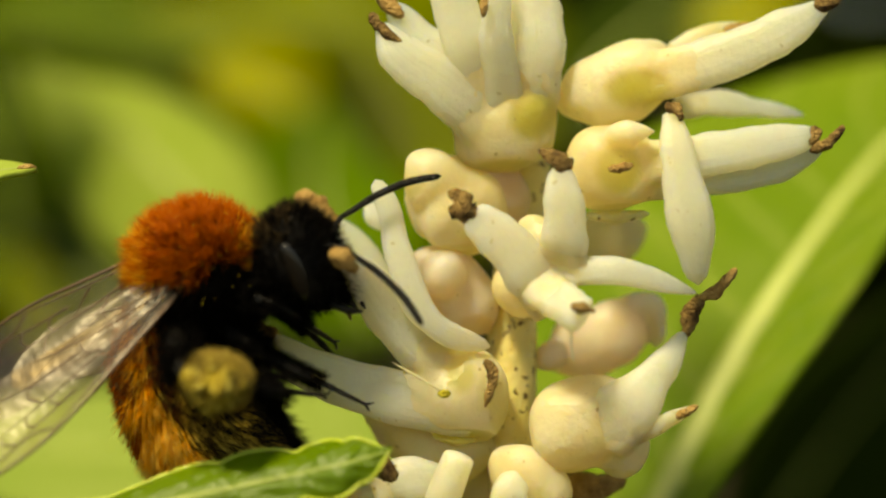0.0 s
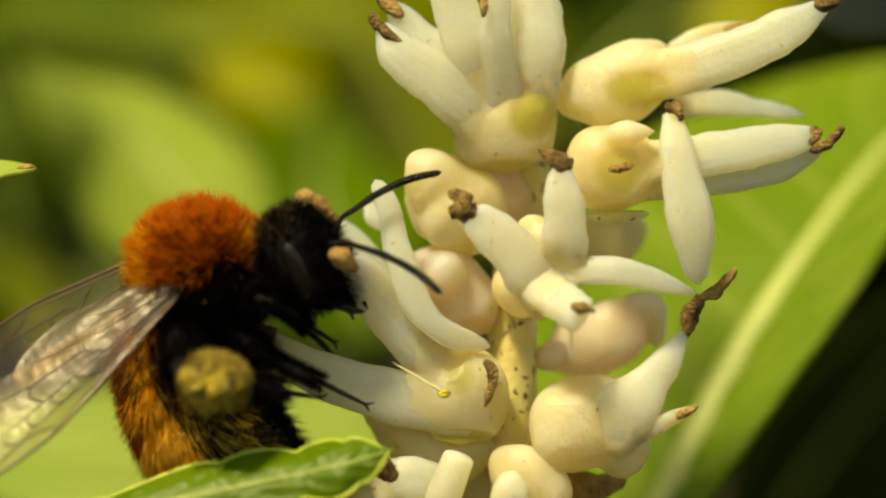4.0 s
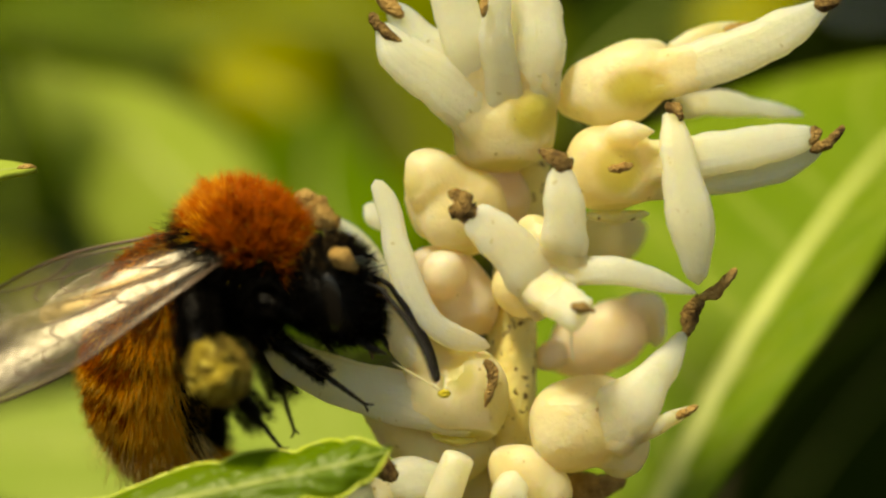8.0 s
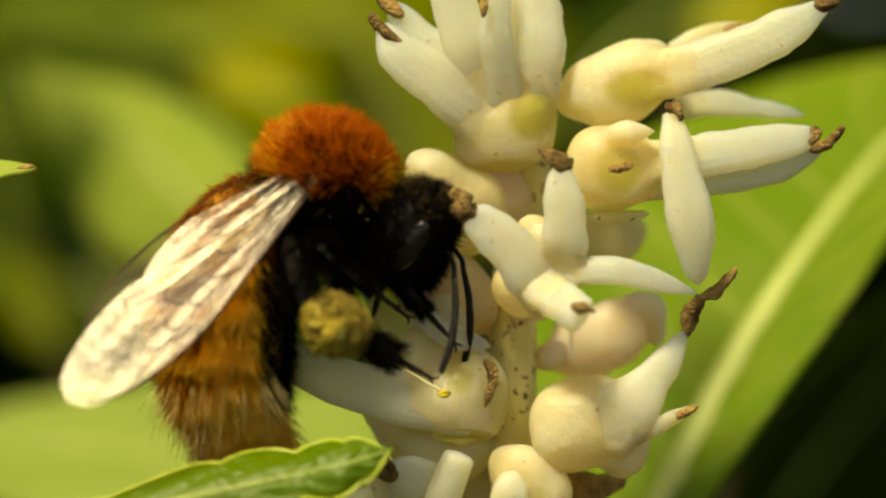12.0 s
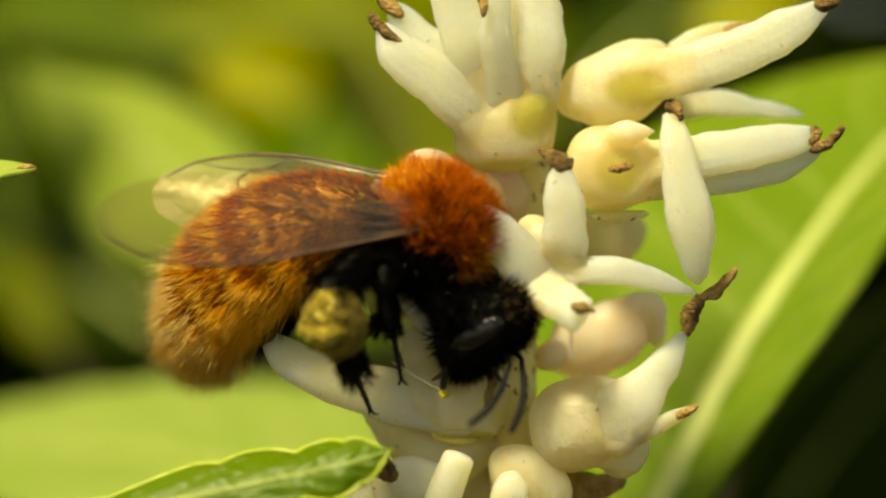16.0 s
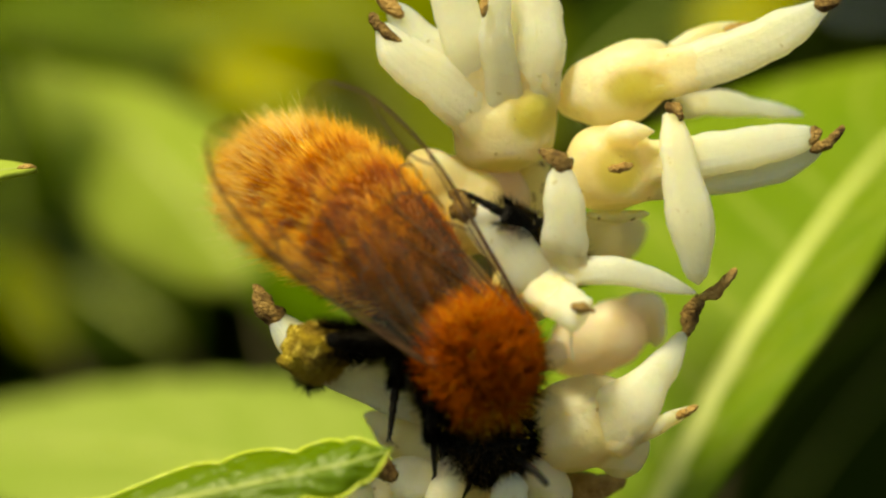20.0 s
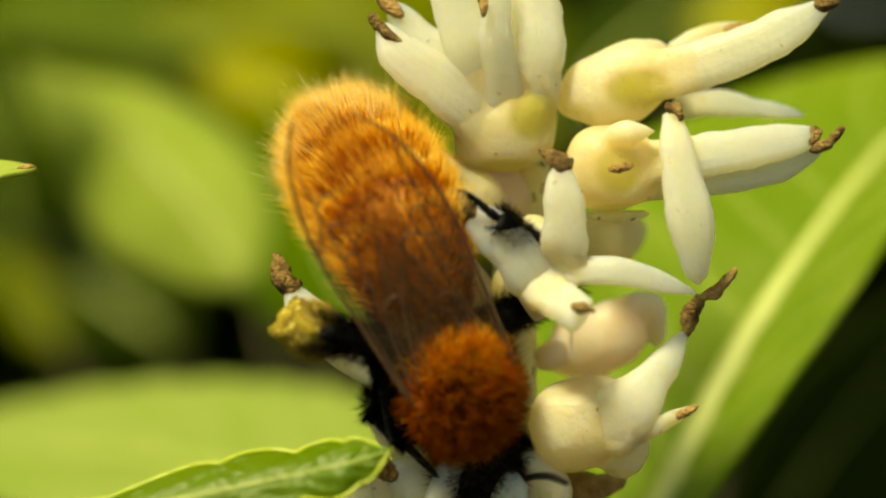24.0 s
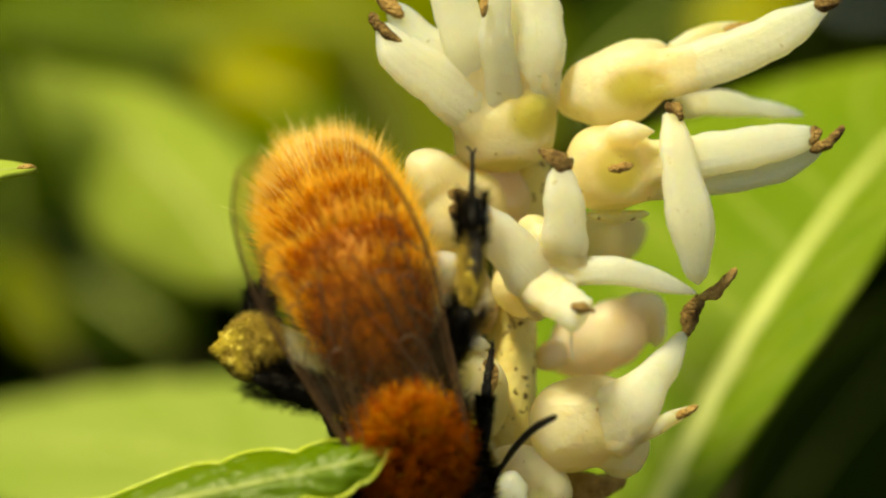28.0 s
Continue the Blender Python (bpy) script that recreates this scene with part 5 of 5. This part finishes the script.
    k(18.0, hinge=1.25, rear=(185, 50), at=(828, 526, -3.0), fwd=(-54, 8), up=(44, 44), abup=(112, 50), head=(-66, -8), crown=(26, 50), wrn=(95, 80), ar=(-86, 52), al=(-60, 52), front_r=(880, 760, -1.8), mid_r=(760, 745, -2.4), hind_r=(690, 735, -1.0), hind_l=(700, 320, 2), sway=0.3, ab=(310, 560, 1.0), wr=(335, 430, -6.0), wl=(320, 245, -1.5))
    k(18.5, at=(856, 606, -3.0), fwd=(-58, 4), up=(50, 58), abup=(100, 60), head=(-92, -30), crown=(-40, 40), ar=(-100, 20), al=(-60, 20), hind_r=(720, 760, -1.0), mid_r=(760, 790, -2.4), sway=0.1, ab=(330, 540, 1.0), wr=(390, 450, -6.0), wl=(397, 247, -1.5))
    k(19.0, at=(872, 618, -3.0), ar=(-125, 10), al=(-60, 0), hind_r=(730, 775, -1.0), hind_l=(430, 300, 2), sway=0.0, ab=(340, 520, 1.0), wr=(420, 470, -6.0), wl=(440, 250, -1.5))
    k(19.5, at=(850, 640, -3.0), fwd=(-62, 2), hind_r=(330, 620, -2.2), ab=(360, 470, 1.0), wr=(425, 420, -6.0), wl=(485, 210, -1.5))
    k(20.0, rear_l=(0, -20), feel=(965, 832, -4.2), hinge=1.4, rear=(150, 60), at=(842, 640, -2.2), fwd=(-72, 0), up=(60, 68), abup=(90, 68), head=(-100, -50), crown=(-90, 40), wrn=(70, 84), wln=(80, 78), ar=(-118, 6), front_r=(770, 840, -1.6), mid_r=(690, 770, -2.2), hind_r=(545, 690, 1.5), hind_l=(830, 345, -3.2), pull=0.4, ab=(400, 270, 2.4), wr=(435, 330, -6.0), wl=(560, 103, -5.2))
    k(20.5, feel=(972, 838, -4.2), at=(836, 652, -1.5), fwd=(-74, 0), hind_r=(540, 690, 1.5), pull=0.8, ab=(520, 262, 2.4), wr=(441, 232, -6.0), wl=(607, 92, -5.2))
    k(21.5, feel=(985, 845, -4.2), at=(822, 652, -1.5), fwd=(-76, 0), ab=(565, 256, 2.4), wr=(470, 235, -6.0), wl=(620, 80, -5.2), hind_r=(535, 640, 1.0))
    k(23.5, feel=(990, 838, -4.2), head=(-60, -15), crown=(-60, 75), at=(810, 678, -2.0), fwd=(-80, -28), hind_r=(540, 590, 1.0), pull=1.0, ab=(560, 190, 2.4), wr=(545, 190, -6.0), wl=(597, 107, -6.4), rear=(160, 60))
    k(24.0, feel=(995, 832, -4.2), at=(808, 690, -2.0), fwd=(-82, -28), ab=(560, 185, 2.4), wr=(523, 240, -6.0), wl=(594, 135, -6.4))
    k(24.5, feel=(1000, 815, -4.2), at=(804, 697, -2.0), ab=(610, 185, 2.4), wr=(515, 235, -6.0), wl=(577, 148, -6.4))
    k(25.0, rear_l=(20, 60), rear=(172, 15), feel=(993, 738, -4.2), head=(-12, -8), crown=(80, 60), at=(752, 765, -2.6), fwd=(-84, -28), up=(80, 72), abup=(90, 74), mid_l=(870, 620, -1.4), mid_r=(560, 700, -2), hind_r=(500, 450, 1.0), hind_l=(836, 400, -3.2), ab=(645, 200, 2.4), wr=(495, 310, -6.0), wl=(665, 245, -6.0))
    k(25.5, feel=(1030, 735, -4.2), at=(756, 775, -2.6), hind_l=(820, 360, -3.2), ab=(615, 215, 2.4), wr=(530, 290, -6.0), wl=(655, 260, -6.0))
    k(26.0, feel=(1043, 740, -4.2), rear=(168, 20), at=(766, 775, -2.6), wrn=(90, 82), hind_r=(500, 440, 1.0), hind_l=(790, 330, -3.2), pull=0.5, ab=(540, 225, 2.4), wr=(510, 330, -6.0), wl=(600, 265, -6.0))
    k(26.5, feel=(1000, 868, -4.2), at=(772, 745, -2.6), fwd=(-72, -28), hind_r=(440, 520, 0.5), hind_l=(618, 222, -3.2), pull=0.2, ab=(385, 320, 2.4), wr=(365, 480, -6.0), wl=(470, 285, -6.0))
    k(27.0, feel=(1024, 822, -4.2), at=(755, 778, -2.6), fwd=(-76, -28), hind_r=(450, 500, 0.5), hind_l=(708, 225, -3.2), ab=(440, 275, 2.4), wr=(415, 400, -6.0), wl=(560, 265, -6.0))
    k(27.5, feel=(1015, 760, -4.2), at=(760, 775, -2.6), hind_r=(460, 480, 0.5), hind_l=(692, 215, -3.2), ab=(455, 265, 2.4), wr=(440, 370, -6.0), wl=(605, 245, -6.0))
    k(28.0, feel=(991, 682, -4.2), at=(722, 785, -2.6), fwd=(-80, -28), hind_r=(470, 470, 0.5), hind_l=(836, 275, -3.2), ab=(535, 245, 2.4), wr=(445, 370, -6.0), wl=(625, 248, -6.0))
    return s.rows


def motions():
    """Keys of the bee, its parts and the flower that it pushes."""
    paths = {}

    def row(ob, t, m):
        paths.setdefault(ob.name, (ob, []))[1].append((t, m))

    for t, s in stances():
        body = basis(heading(*s["fwd"]), heading(*s["up"]), at(*s["at"]))
        row(bee, t, body)
        inside = body.inverted()

        def turned(x, z, origin):
            m = inside @ basis(x, z, (0, 0, 0))
            m.translation = Vector(origin) * MM
            return m
        waist = Vector(WAIST) * MM
        back = turned(-(at(*s["ab"]) - body @ waist), heading(*s["abup"]), WAIST)
        row(abdomen, t, back @ Matrix.Rotation(TAIL_LEAN, 4, "Y"))
        skull = turned(heading(*s["head"]), heading(*s["crown"]), (1.95, 0, -0.05))
        row(head, t, skull)
        row(wing_r, t, turned(at(*s["wr"]) - body @ (Vector((-0.35, -1.65, s["hinge"])) * MM), heading(*s["wrn"]), (-0.35, -1.65, s["hinge"])))
        row(wing_l, t, turned(at(*s["wl"]) - body @ (Vector((-0.35, 1.65, s["hinge"])) * MM), heading(*s["wln"]), (-0.35, 1.65, s["hinge"])))
        skull_out = (body @ skull).inverted()
        for ob, key, y in ((antenna_r, "ar", -ANT.y), (antenna_l, "al", ANT.y)):
            d, z = heading(*s[key]), heading(s[key][0] + 90, 0)
            if key == "al" and s["feel"]:
                d, z = at(*s["feel"]) - body @ skull @ (Vector((ANT.x, y, ANT.z)) * MM), heading(100, 0)
            m = skull_out @ basis(d, z, (0, 0, 0))
            m.translation = Vector((ANT.x, y, ANT.z)) * MM
            row(ob, t, m)
        for key, (kind, sgn, femur, tibia) in LEGS.items():
            hip = Vector(HIPS[kind]) * MM
            hip.y *= sgn
            l1, l2 = BONES[kind][0] * MM, BONES[kind][1] * MM
            foot = inside @ at(*s[key])
            lean, lift = {"front": (0.5, 0.7), "mid": (0.0, 0.3), "hind": (-0.4, 0.1)}[kind]
            pole = Vector((lean, sgn * 1.0, lift))
            if key == "hind_r":
                pole = inside.to_3x3() @ heading(*s["rear"])
            if key == "hind_l" and s["rear_l"]:
                pole = inside.to_3x3() @ heading(*s["rear_l"])
            knee, end = bent_leg(hip, foot, l1, l2, pole)
            row(femur, t, basis(knee - hip, pole, hip))
            row(tibia, t, basis(end - knee, pole, knee))
        sway = s["sway"]
        row(spike, t, Matrix.Translation(SP) @ pose(0, 0, 0, 0, 0.75 * sway, 0))
        row(low_petal, t, Matrix.Translation(HINGE - SP) @ pose(0, 0, 0, 0, 14 * s["pull"] - 6, 0))
        row(up_petal, t, Matrix.Translation(UP_HINGE - SP) @ pose(0, 0, 0, 0, 26 * s["push"], -46 * s["push"]))
    for ob, rows in paths.values():
        walk(ob, rows)


motions()
